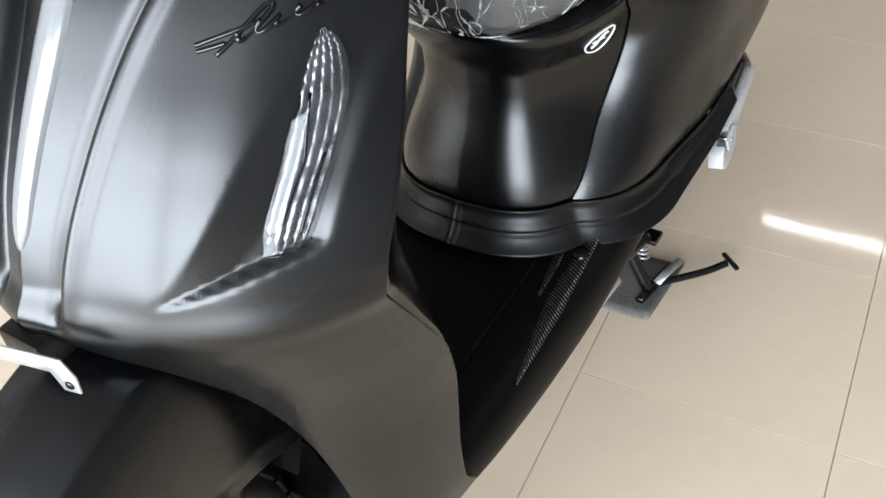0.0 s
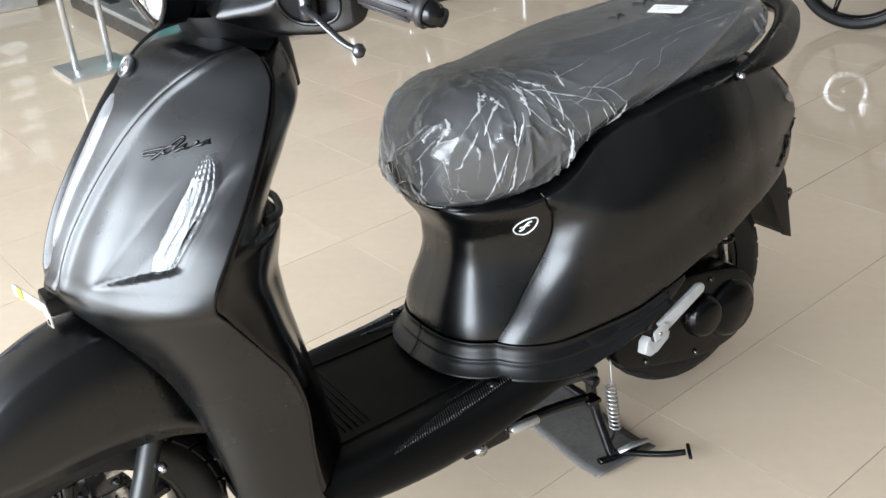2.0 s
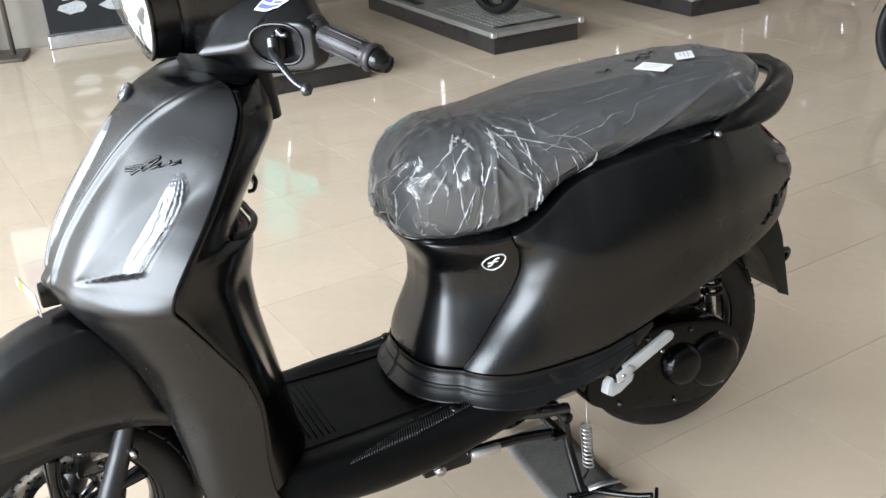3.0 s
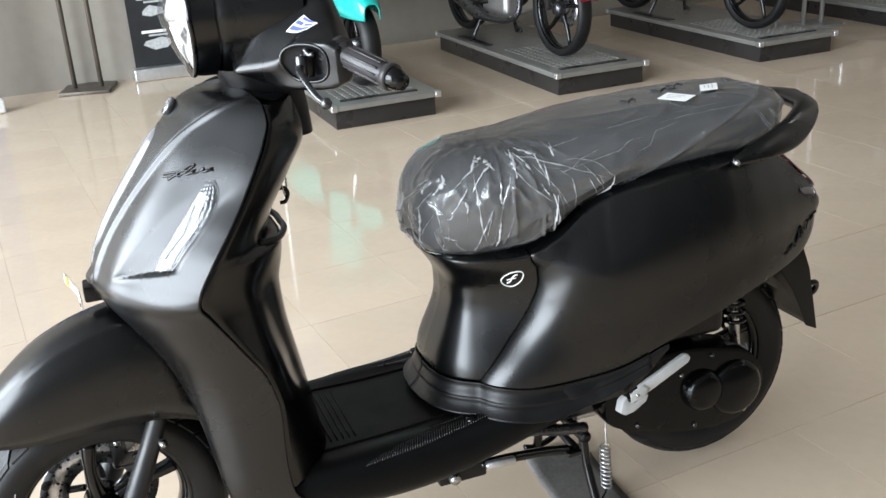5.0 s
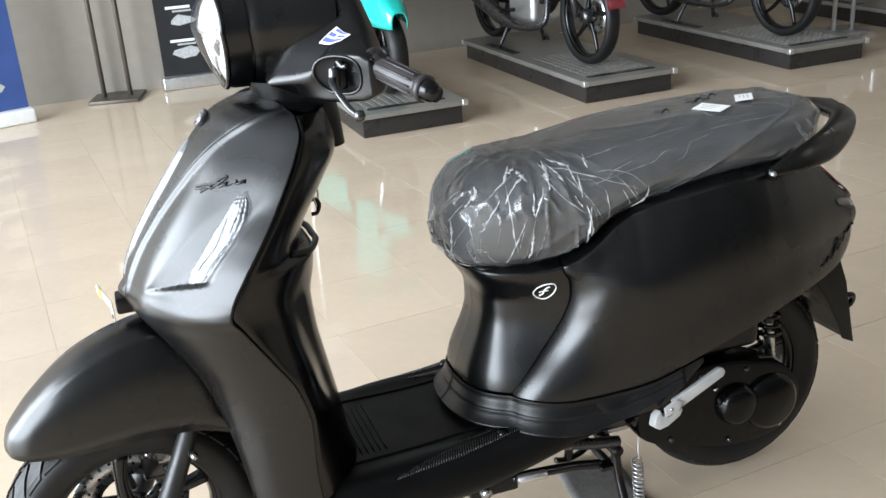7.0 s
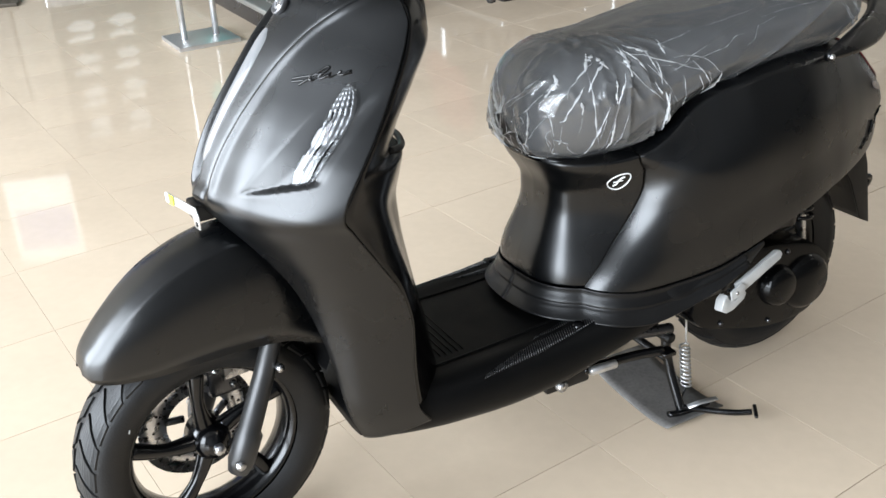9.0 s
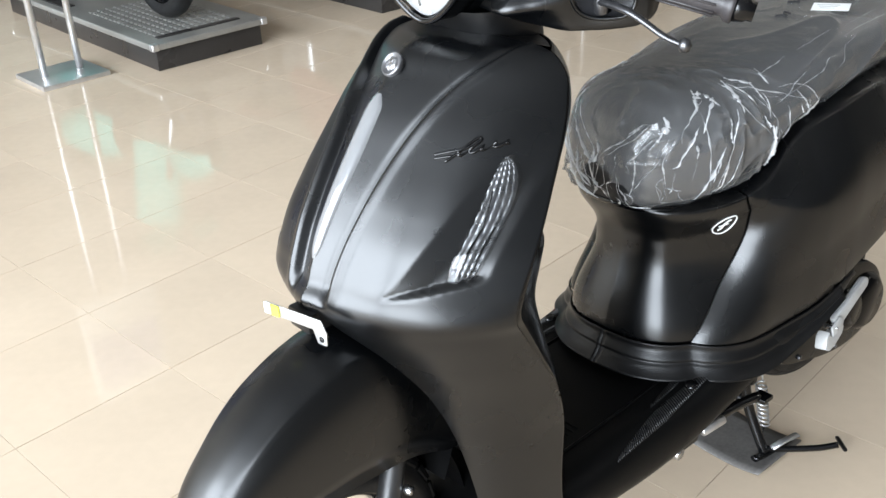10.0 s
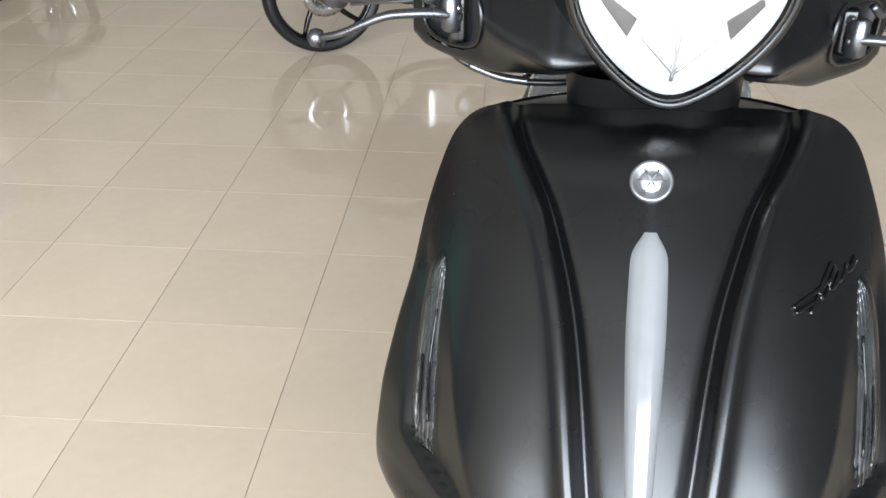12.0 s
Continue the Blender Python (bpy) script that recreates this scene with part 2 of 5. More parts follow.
# folds of the film are milkier than its flat parts
wnt = WRAP.node_tree
geo_, rmp = wnt.nodes.new("ShaderNodeNewGeometry"), wnt.nodes.new("ShaderNodeMapRange")
rmp.inputs["From Min"].default_value, rmp.inputs["From Max"].default_value = .525, .610
rmp.inputs["To Min"].default_value, rmp.inputs["To Max"].default_value = .13, .45
wnt.links.new(geo_.outputs["Pointiness"], rmp.inputs["Value"])
mx = [n for n in wnt.nodes if n.type == "MIX_SHADER" and n.inputs[1].links and n.inputs[1].links[0].from_node.type == "BSDF_TRANSPARENT"][0]
wnt.links.new(rmp.outputs[0], mx.inputs[0])
# pale haze puts the white glints along the folds into their colour
FOLD = clear("film_glint_fold", (.97, .98, .98), .7, .16, haze=(.82, .83, .84), haze_share=.48)
BRONZE = material("dark_bronze_metal", (.10, .085, .068), rough=.38, metal=.5, var=.2, scale=12)
LENS = clear("clear_lens", (.98, .98, .98), .8, .04, grain=.0)
for n in LENS.node_tree.nodes:
    if n.type == "MATH":
        n.inputs[1].default_value, n.inputs[2].default_value = .5, .01
TILE = material("porcelain_tile", (.565, .458, .344), rough=.055, spec=.32, coat=.0, var=.05, scale=3.2, rough_var=.012, bump=.006, bump_scale=12, random_obj=.025)
GROUT = material("grout", (.36, .29, .215), rough=.8, var=.25, scale=30, bump=.2)
WALL = material("painted_wall", (.305, .275, .232), rough=.75, var=.10, scale=1.3, bump=.08, bump_scale=60)
# for walls out of view, kept dark so the black paint reflects less
DARKWALL = material("unseen_dark_wall", (.09, .09, .09), rough=.7, var=.08, scale=1.5, bump=.05, bump_scale=60)
CEIL = material("ceiling_board", (.15, .15, .15), rough=.8, var=.04, scale=2, bump=.05)
SKIRT = material("grey_skirting", (.32, .31, .28), rough=.5, var=.15, scale=8)
FRAME = material("window_frame", (.55, .56, .57), rough=.4, metal=.6, var=.08)
PLINTHBLACK = material("plinth_black", (.022, .020, .019), rough=.3, var=.2, scale=6, bump=.03)
PLINTHTOP = material("chequer_plate", (.31, .305, .285), rough=.34, metal=.6, var=.12, scale=12, bump=.05)
TEAL = material("teal_paint", (.010, .44, .38), rough=.18, coat=.6, var=.04)
REDPAINT = material("dark_red_paint", (.16, .008, .016), rough=.22, coat=.5, var=.08)
BANNERBLACK = material("banner_black", (.012, .013, .015), rough=.45, var=.15, scale=9)
BANNERBLUE = material("banner_blue", (.035, .075, .24), rough=.45, var=.15, scale=7)
PRINTGREY = material("banner_grey_print", (.42, .43, .43), rough=.5, var=.3, scale=60)
FLUOR = glow("tube_light", (1, .98, .94), 85.0)

# ---------------------------------------------------------------- room
XL, XR, YN, YB, HH = -6.0, 9.0, -5.6, 5.35, 5.4
BACK = pose(0, 0, 0, 0, 0, -3.0)
wall_t = .18


def wall_with_opening(name, length, height, openings, m, label, mat=WALL):
    """A wall along its x from 0; openings (x0, x1, z0, z1) go right through."""
    xs = sorted({0, length, *[o[0] for o in openings], *[o[1] for o in openings]})
    zs = sorted({0, height, *[o[2] for o in openings], *[o[3] for o in openings]})
    bits = []
    for i in range(len(xs) - 1):
        for k in range(len(zs) - 1):
            cx, cz = (xs[i] + xs[i + 1]) / 2, (zs[k] + zs[k + 1]) / 2
            if any(o[0] < cx < o[1] and o[2] < cz < o[3] for o in openings):
                continue
            bits.append(block((xs[i + 1] - xs[i], wall_t, zs[k + 1] - zs[k]), (cx, wall_t / 2, cz), 0))
    ob = obj(name, join(*bits), mat)
    ob.matrix_basis = m
    return tagged(ob, label, "wall", kind="structure")


wall_with_opening("wall_north", XR - XL + 1.0, HH, [], pose(XL - .3, YB + .34, 0, 0, 0, -3.0), "plain cream painted showroom wall with scuffs")
wall_with_opening("wall_east", YB - YN + .6, HH, [], pose(XR, YN, 0, 0, 0, 90) @ pose(0, -wall_t, 0), "plain cream painted side wall")
front_open = [(1.2, 5.9, .30, 5.0), (6.1, 10.7, .30, 5.0)]
wall_with_opening("wall_west", YB - YN + .8, HH, front_open, pose(XL, YN, 0, 0, 0, 90), "slate grey showroom front wall with wide windows", DARKWALL)
side_open = []
wall_with_opening("wall_south", XR - XL, HH, side_open, pose(XL, YN - wall_t, 0), "plain unseen side wall, dark grey to deepen reflections", DARKWALL)
tagged(obj("ceiling", block((XR - XL + .6, YB - YN + 1.4, .15), ((XL + XR) / 2, (YB + YN) / 2 + .2, HH + .075), 0), CEIL), "matt grey ceiling boards", "ceiling", kind="structure")

sk = obj("baseboard", block((XR - XL + .4, .015, .10), (0, 0, .05), .003), SKIRT)
sk.matrix_basis = pose((XL + XR) / 2, 5.315, 0, 0, 0, -3.0)
tagged(sk, "low grey skirting along the cream wall", "skirting", kind="structure")


def window(name, m, w, h):
    root = tagged(new(name), "wide clear shop window in a grey metal frame", "window", kind="structure")
    root.matrix_basis = m
    for k, (s, c) in enumerate((((w, .06, .05), (0, 0, .025)), ((w, .06, .05), (0, 0, h - .025)), ((.05, .06, h - .1), (-w / 2 + .025, 0, h / 2)), ((.05, .06, h - .1), (w / 2 - .025, 0, h / 2)), ((.04, .05, h - .1), (0, 0, h / 2)))):
        obj("window_frame", block(s, c, .004), FRAME, root)
    for sx in (-1, 1):
        p = obj("pane", block((w / 2 - .07, .006, h - .1), (sx * w / 4, 0, h / 2), 0), LENS, root)
        p.visible_shadow = False
    return root


for i, (a, b, z0, z1) in enumerate(front_open):
    window("window_%d" % (i + 1), pose(XL - .09, YN + (a + b) / 2, z0, 0, 0, 90), b - a, z1 - z0)

def window_light(m, w, h, power):
    l = bpy.data.lights.new("window_light", "AREA")
    l.shape, l.size, l.size_y, l.energy, l.color = "RECTANGLE", w, h, power, (.91, 1.0, 1.10)
    ob = new("window_light", l)
    ob.matrix_basis = m


# daylight that enters by the shop windows
for a, b, z0, z1 in front_open:
    y = YN + (a + b) / 2
    window_light(look((XL + .06, y, (z0 + z1) / 2), (XL + 3, y, (z0 + z1) / 2)), b - a - .1, z1 - z0 - .1, DAYLIGHT * (b - a - .1) * (z1 - z0 - .1))

def ceiling_light(x, y, turn):
    root = tagged(new("ceiling_light"), "long white fluorescent tube out of view on the ceiling", "ceiling light", "ceiling lights")
    root.matrix_basis = pose(x, y, HH - .003, 0, 0, turn)
    obj("housing", block((1.64, .10, .05), (0, 0, -.025), .006), CEIL, root)
    obj("tube", rod((-.79, 0, -.075), (.79, 0, -.075), .016, 12), FLUOR, root)
    for s in (-1, 1):
        obj("end_cap", block((.03, .04, .06), (s * .8, 0, -.075), .004), CEIL, root)


# first tube known by its floor reflection; the other two are added fill
for x, y in ((7.55, -.53), (7.55, -4.9), (2.4, -4.6)):
    ceiling_light(x, y, 90)

# floor: a grout bed with porcelain tiles laid square on a 0.4 m grid
T0X, T0Y, T = .6, -.16, .4
floor = tagged(obj("floor", block((XR - XL + .3, YB - YN + 1.2, .10), ((XL + XR) / 2, (YB + YN) / 2 + .15, -.0518), 0), GROUT), "glossy beige porcelain tile floor with thin dark joints", "floor", kind="structure")
tile_me = block((T - .0009, T - .0019, .006), (0, 0, -.0030), .0003, 1)
tile_me.materials.append(TILE)
near, far = [], []
for i in range(-14, 21):
    for j in range(-14, 14):
        x, y = T0X + (i + .5) * T, T0Y + (j + .5) * T
        if XL + .2 < x < XR - .2 and YN + .2 < y < YB + .4:
            (near if -1.2 < x < 4.3 and -.8 < y < 4.2 else far).append((x, y))
for x, y in near[:300]:
    t_ = new("tile", tile_me)
    t_.parent = floor
    t_.location = (x, y, 0)
ft_v, ft_f = [], []
for x, y in far + near[300:]:
    b, h, w = len(ft_v), T / 2 - .00095, T / 2 - .00045
    ft_v += [(x + a * w, y + c * h, z) for z in (-.004, 0) for a, c in ((-1, -1), (1, -1), (1, 1), (-1, 1))]
    ft_f += [(b + 4, b + 5, b + 6, b + 7), (b, b + 1, b + 5, b + 4), (b + 1, b + 2, b + 6, b + 5), (b + 2, b + 3, b + 7, b + 6), (b + 3, b, b + 4, b + 7)]
tagged(obj("tile_field", mesh_of(ft_v, ft_f, False), TILE, floor), kind="stuff")

# ---------------------------------------------------------------- the scooter
# its own frame: x to the rear from the front axle, y to its right, z up
SCOOTER = pose(-.147, .04, 0, 0, 0, -6.5) @ pose(0, .01, 0, -2.5, 0, 0)
scooter = tagged(new("motor_scooter"), "satin black motor scooter on its stand, seat plastic-wrapped", "scooter")
scooter.matrix_basis = SCOOTER


def part(name, me, mat, parent=scooter, label=""):
    return obj(name, me, mat, parent, label)


# front cowl: rows from the top lip down to the toe; inner edge A, outer edge B
rowA = [(.335, 0, 1.006), (.285, 0, 1.006), (.247, 0, .994), (.220, 0, .968), (.188, 0, .932), (.150, 0, .882), (.108, 0, .824), (.078, 0, .775), (.058, 0, .728), (.050, 0, .700),
        (.072, .045, .668), (.118, .088, .612), (.162, .118, .542), (.188, .138, .462), (.204, .148, .380), (.217, .152, .300), (.240, .150, .240)]
rowB = [(.362, .130, .994), (.370, .160, .982), (.371, .180, .961), (.360, .193, .930), (.340, .204, .892), (.313, .213, .846), (.278, .226, .796), (.246, .234, .752), (.222, .236, .712), (.216, .235, .690),
        (.232, .228, .662), (.270, .222, .600), (.308, .216, .530), (.323, .209, .455), (.321, .205, .375), (.326, .202, .305), (.350, .198, .262)]
NR, NC = 210, 110
kr = np.arange(17) / 16
qr = np.linspace(0, 1, NR)
A, B = smooth1(kr, rowA, qr), smooth1(kr, rowB, qr)
low = sstep(7.2 / 16, 12.0 / 16, qr)[:, None]
C = np.stack([A[:, 0] + (.30 - .12 * low[:, 0]) * (B[:, 0] - A[:, 0]), np.maximum(.68 * B[:, 1] + low[:, 0] * .27 * B[:, 1], A[:, 1]), A[:, 2] * .75 + B[:, 2] * .25], 1)
crease_y = lambda z: smooth1([.69, .74, .78, .87, .94, 1.0, 1.02], [.022, .025, .030, .044, .068, .112, .124], np.clip(z, .69, 1.02))
# columns of the grid run along the crease, close together beside it
near_c = np.concatenate([np.linspace(-.012, .036, 41)])
SS, fine = np.zeros((NR, 20 + 41 + 60)), np.linspace(0, 1, 500)
shift = []
for i in range(NR):
    q = (1 - fine[:, None]) ** 2 * A[i] + 2 * fine[:, None] * (1 - fine[:, None]) * C[i] + fine[:, None] ** 2 * B[i]
    g = q[:, 1] - crease_y(q[:, 2])
    shift.append([float(np.interp(o, g, fine)) if g[0] < o < g[-1] else np.nan for o in (-.012, .036)])
shift = np.array(shift)
rr_ = np.arange(NR)
good = ~np.isnan(shift).any(1) & (rr_ < NR * .62) & (rr_ > 8)
sh0_, sh1_ = (np.interp(rr_, rr_[good], shift[good, k]) for k in (0, 1))
for i in range(NR):
    lo_, hi_ = max(.02, sh0_[i]), min(.97, sh1_[i])
    SS[i] = np.concatenate([np.linspace(0, lo_, 21)[:-1], np.linspace(lo_, hi_, 41), np.linspace(hi_, 1, 61)[1:]])
NC = SS.shape[1]
ss = SS[:, :, None]
COWL = (1 - ss) ** 2 * A[:, None] + 2 * ss * (1 - ss) * C[:, None] + ss ** 2 * B[:, None]
# the middle panel lies a little back between the two cheeks, behind a rolled edge
crease = crease_y(COWL[..., 2])
on = sstep(.69, .73, COWL[..., 2])
yy = COWL[..., 1]
back = .011 * (1 - sstep(.012, .024, yy - crease)) * on
roll = .004 * np.exp(-((yy - crease - .026) / .007) ** 2) * on
groove = .0045 * np.exp(-((yy - crease - .008) / .0060) ** 2) * on
COWL[..., 0] += (back - roll + groove) * .85
COWL[..., 2] -= (back - roll + groove) * .5
# each cheek swells forward
zz_ = COWL[..., 2]
swell = .0165 * sstep(.66, .74, zz_) * (1 - sstep(.84, 1.02, zz_)) * np.exp(-((yy - .136) / .054) ** 2)
COWL[..., 0] -= swell
# shallow pocket that holds each turn lamp, with a crisp inner edge
pe = smooth1([.70, .726, .789, .839, .880, .90], [.095, .118, .148, .160, .172, .174], zz_)
pocket_ = .010 * np.clip((yy - pe) / .034, 0, 1) ** .8 * (1 - sstep(.192, .208, yy)) * (1 - sstep(.79, .89, zz_)) * sstep(0, .005, zz_ - (.722 + .25 * (yy - .12)))
COWL[..., 0] += pocket_ * .9
COWL[..., 1] -= pocket_ * .4
cowl = thick(part("front_cowl", sheet(COWL, mirror=True), PAINT, label="satin black front cowl with raised cheeks"), .003)
CN = np.cross(np.gradient(COWL, axis=1), np.gradient(COWL, axis=0))
CN /= np.linalg.norm(CN, axis=2)[..., None] + 1e-12
CN *= np.where(CN[..., :1] > 0, -1, 1)
flatP, flatN = COWL[: int(NR * .66)].reshape(-1, 3), CN[: int(NR * .66)].reshape(-1, 3)


def on_cowl(y, z, lift=0.0):
    """The cowl's skin at (y, z), lifted along its normal."""
    d = (flatP[:, 1] - abs(y)) ** 2 + (flatP[:, 2] - z) ** 2
    k = np.argpartition(d, 14)[:14]
    w = np.sqrt(1 / (d[k] + 4e-6))
    q = np.stack([np.ones(14), flatP[k, 1] - abs(y), flatP[k, 2] - z], 1)
    c0, c1, c2 = np.linalg.lstsq(q * w[:, None], flatP[k, 0] * w, rcond=None)[0]
    n = np.array([-1, c1, c2])
    p = np.array([c0, abs(y), z]) + n / np.linalg.norm(n) * lift
    return p * [1, -1 if y < 0 else 1, 1]


def cowl_patch(line, half, lift, rise, n=40, m=9, side=0):
    """A raised strip that follows the cowl along a line of (y, z) with a half width at each."""
    L, H = curve_pts(line, n), smooth1(np.linspace(0, 1, len(half)), half, np.linspace(0, 1, n))
    T_ = np.gradient(L, axis=0)
    T_ /= np.linalg.norm(T_, axis=1)[:, None]
    rows = []
    for i in range(n):
        row = []
        for k in np.linspace(-1, 1, m):
            y, z = L[i, 0] - T_[i, 1] * H[i] * k, L[i, 1] + T_[i, 0] * H[i] * k
            row.append(on_cowl(y, z, lift + rise * (1 - k * k) ** .5 * math.sin(math.pi * (i + .5) / n) ** .4))
        rows.append(row)
    return rows


strip = [(0, .941), (0, .92), (0, .88), (0, .82), (0, .772), (0, .750)]
drl = part("daylight_strip", sheet(cowl_patch(strip, [.005, .0150, .0155, .0130, .0100, .003], .002, .006, 60)), WHITELENS, label="milky white light strip with a thin bright rim")
ring = cowl_patch(strip, [.006, .0185, .0195, .0170, .0130, .005], .001, .0, 60)
edge = [r[0] for r in ring] + [r[-1] for r in reversed(ring)]
edge.append(edge[0])
part("strip_rim", sweep(curve_pts(edge, 150), .0019, 8, caps=False), BADGE, drl)
# gloss black beads added for the highlight lines in the valleys beside the middle panel
for s in (-1, 1):
    v = np.array([COWL[i, 34] for i in range(NR) if .715 < COWL[i, 34, 2] < .905 and i < 140]) * [1, s, 1]
    part("valley_trim", sweep(v, np.linspace(.0006, .0020, len(v)), 6), GLOSSBLACK, cowl)

bz = .972
bp_ = on_cowl(0, bz, .004)
badge = part("badge", lathe([(0, -.006), (.0165, -.006), (.0175, .002), (.0165, .0045), (.0140, .0040), (.0132, .0028), (0, .0030)], 40, "x"), BADGE, label="round metal badge")
badge.matrix_basis = Matrix.Translation(Vector(bp_)) @ Matrix.Rotation(radians(180), 4, "Z") @ Matrix.Rotation(radians(-38), 4, "Y")
part("badge_disc", lathe([(0, .0046), (.0080, .0044), (.0092, .0034), (.0094, .0026)], 32, "x"), STEEL, badge)
for k in range(6):
    a = k * math.pi / 3
    part("badge_spoke", rod((.0048, .002 * math.cos(a), .002 * math.sin(a)), (.0040, .0105 * math.cos(a), .0105 * math.sin(a)), .0008, 6), BADGE, badge)

for s in (-1, 1):
    lamp = [(s * .1815, .742), (s * .1830, .765), (s * .184, .800), (s * .1825, .835), (s * .1790, .862), (s * .1745, .880)]
    rows = np.array(cowl_patch(lamp, [.0105, .0138, .0130, .0108, .0078, .002], .0010, .0030, 90, 41))
    flute = np.array([[.0016 * abs(math.sin(k * .42 + .05 * math.sin(i * .07))) + (.0013 * abs(math.sin(i * .55)) if i > 58 else .0004 * math.sin(i * .9)) for k in range(41)] for i in range(90)])
    rows[..., 0] -= flute
    body = part("turn_lamp", sheet(rows), LAMPCHROME, label="clear slim turn lamp with a fluted bright reflector")
    for o0, o1, z0, z1 in ((-.006, -.004, .762, .842), (.0045, .0040, .752, .800)):
        part("rib", sweep([on_cowl(s * (float(np.interp(z, [.742, .80, .88], [.1815, .184, .1745])) + o0 + (o1 - o0) * (z - z0) / (z1 - z0)), z, .0050) for z in np.linspace(z0, z1, 16)], .0014, 6), GLOSSBLACK, body)
    part("lens", sheet(cowl_patch(lamp, [.0112, .0147, .0137, .0117, .0086, .003], .003, .007, 50)), LENS, body)
    rim = cowl_patch(lamp, [.0117, .0153, .0144, .0122, .0092, .0035], .001, 0, 50)
    e = [r[0] for r in rim] + [r[-1] for r in reversed(rim)]
    part("lamp_rim", sweep(curve_pts(e + [e[0]], 120), .0016, 6, caps=False), GLOSSBLACK, body)
    wedge = [(s * .120, .7325), (s * .135, .7345), (s * .155, .7375), (s * .175, .7385), (s * .190, .742)]
    part("lamp_wedge", sheet(cowl_patch(wedge, [.0008, .0022, .0036, .004, .002], .001, .001, 24, 5)), GLOSSBLACK, body)
    # flowing emblem of plain strokes on the cheek
    word = [(s * (.132 + .040 * u + .0022 * math.sin(u * 30 + .9)), .8865 + .009 * u + .0045 * math.sin(u * 30) * (1 - .5 * u)) for u in np.linspace(0, 1, 140)]
    if s < 0:
        part("emblem_stroke", sweep([on_cowl(y, z, .0035) for y, z in word], .0019 + .0007 * np.cos(np.linspace(0, 46, 140)), 6), GLOSSBLACK, cowl, "dark flowing emblem stroke")
    for ln_ in () if s > 0 else (((.112, .884), (.122, .887), (.134, .890), (.142, .8925)), ((.126, .877), (.132, .884), (.138, .893), (.145, .902), (.148, .899), (.143, .890)), ((.114, .8805), (.122, .882), (.129, .8835))):
        part("emblem_stroke", sweep(curve_pts([on_cowl(s * y, z, .0035) for y, z in ln_], 24), .0021, 6), GLOSSBLACK, cowl)

# top deck from the cowl's lip back to the leg shield
deck = np.array([[np.array([COWL[0, k, 0], COWL[0, k, 1], COWL[0, k, 2]]) * (1 - q) + np.array([.446 - 3.2 * COWL[0, k, 1] ** 2, COWL[0, k, 1] * 1.02, .984]) * q for k in range(0, NC, 4)] for q in np.linspace(0, 1, 8)])
part("cowl_deck", sheet(deck, mirror=True), PLASTIC)

# transport tag and number plate bracket under the cowl nose
tag = part("plate_bracket", prism([(-.038, -.007), (.048, -.007), (.054, -.026), (.070, -.026), (.072, -.007), (.064, .010), (-.038, .010)], -.001, .001, .0006), ALLOY, label="bare metal plate bracket with a yellow sticker")
tag.matrix_basis = pose(.022, -.004, .690, 0, 0, -78)
obj("sticker", block((.016, .0012, .016), (-.020, -.0022, .0015), 0), YELLOW, tag)
obj("tape", block((.012, .0012, .016), (-.034, -.0016, .0015), 0), WHITEPAPER, tag)
obj("hole", rod((.062, -.0018, -.018), (.062, .0018, -.018), .0050, 14), GLOSSBLACK, tag)
part("bracket_block", block((.045, .05, .03), (.062, 0, .672), .006), PLASTIC)

# inner leg shield: black, from cowl edge to its middle ridge
zi = np.linspace(.985, .30, 120)
Bz = B[np.argsort(B[:, 2])]
bx, by = np.interp(zi, Bz[:, 2], Bz[:, 0]), np.interp(zi, Bz[:, 2], Bz[:, 1])
mid = smooth1([.29, .33, .43, .49, .60, .65, .70, .738, .752, .79, .86, .92, .985], [.430, .418, .402, .392, .376, .374, .384, .388, .362, .374, .418, .450, .438], zi)
u = np.linspace(-1, 1, 61)
SH = np.zeros((120, 61, 3))
for i in range(120):
    f = (1 - np.abs(u) ** 3.2)
    pocket = .012 * np.exp(-((np.abs(u) - .62) / .16) ** 2) * sstep(.40, .52, zi[i]) * (1 - sstep(.66, .74, zi[i]))
    SH[i, :, 0] = bx[i] + .0015 + (mid[i] - bx[i]) * f - pocket
    SH[i, :, 1] = u * (by[i] - .0015)
    SH[i, :, 2] = zi[i]
inner = thick(part("leg_shield", sheet(SH), GLOSSBLACK, label="black inner leg shield with pocket"), .003)
part("pocket_lip", sweep(curve_pts([(.335, -.150, .752), (.372, -.115, .744), (.396, -.05, .740), (.398, 0, .739), (.396, .05, .740), (.372, .115, .744), (.335, .150, .752)], 40), .006, 8), PLASTIC, inner)
hook = part("bag_hook", sweep(curve_pts([(.405, -.004, .800), (.414, -.004, .799), (.419, -.004, .788), (.413, -.004, .774), (.403, -.004, .773)], 24), .0038, 8), GLOSSBLACK, label="black bag hook with a metal clip")
obj("clip", sweep(curve_pts([(.414, -.004, .782), (.420, .004, .806), (.417, -.002, .832), (.409, -.010, .812), (.414, -.004, .783)], 24), .0017, 6), STEEL, hook)
part("key_switch", lathe([(0, -.006), (.016, -.006), (.018, .0), (.012, .005), (0, .005)], 24, "x", (.452, .075, .875)), DARKMETAL, inner)

# steering neck cover between cowl and handlebar
NK = []
for z, cx, rx, ry in ((.905, .425, .050, .070), (.95, .412, .060, .074), (.99, .400, .066, .078), (1.03, .392, .072, .080)):
    a = np.linspace(0, 2 * math.pi, 40, endpoint=False)
    NK.append(np.stack([cx + rx * np.sign(np.cos(a)) * np.abs(np.cos(a)) ** .7, ry * np.sign(np.sin(a)) * np.abs(np.sin(a)) ** .7, np.full(40, z)], 1))
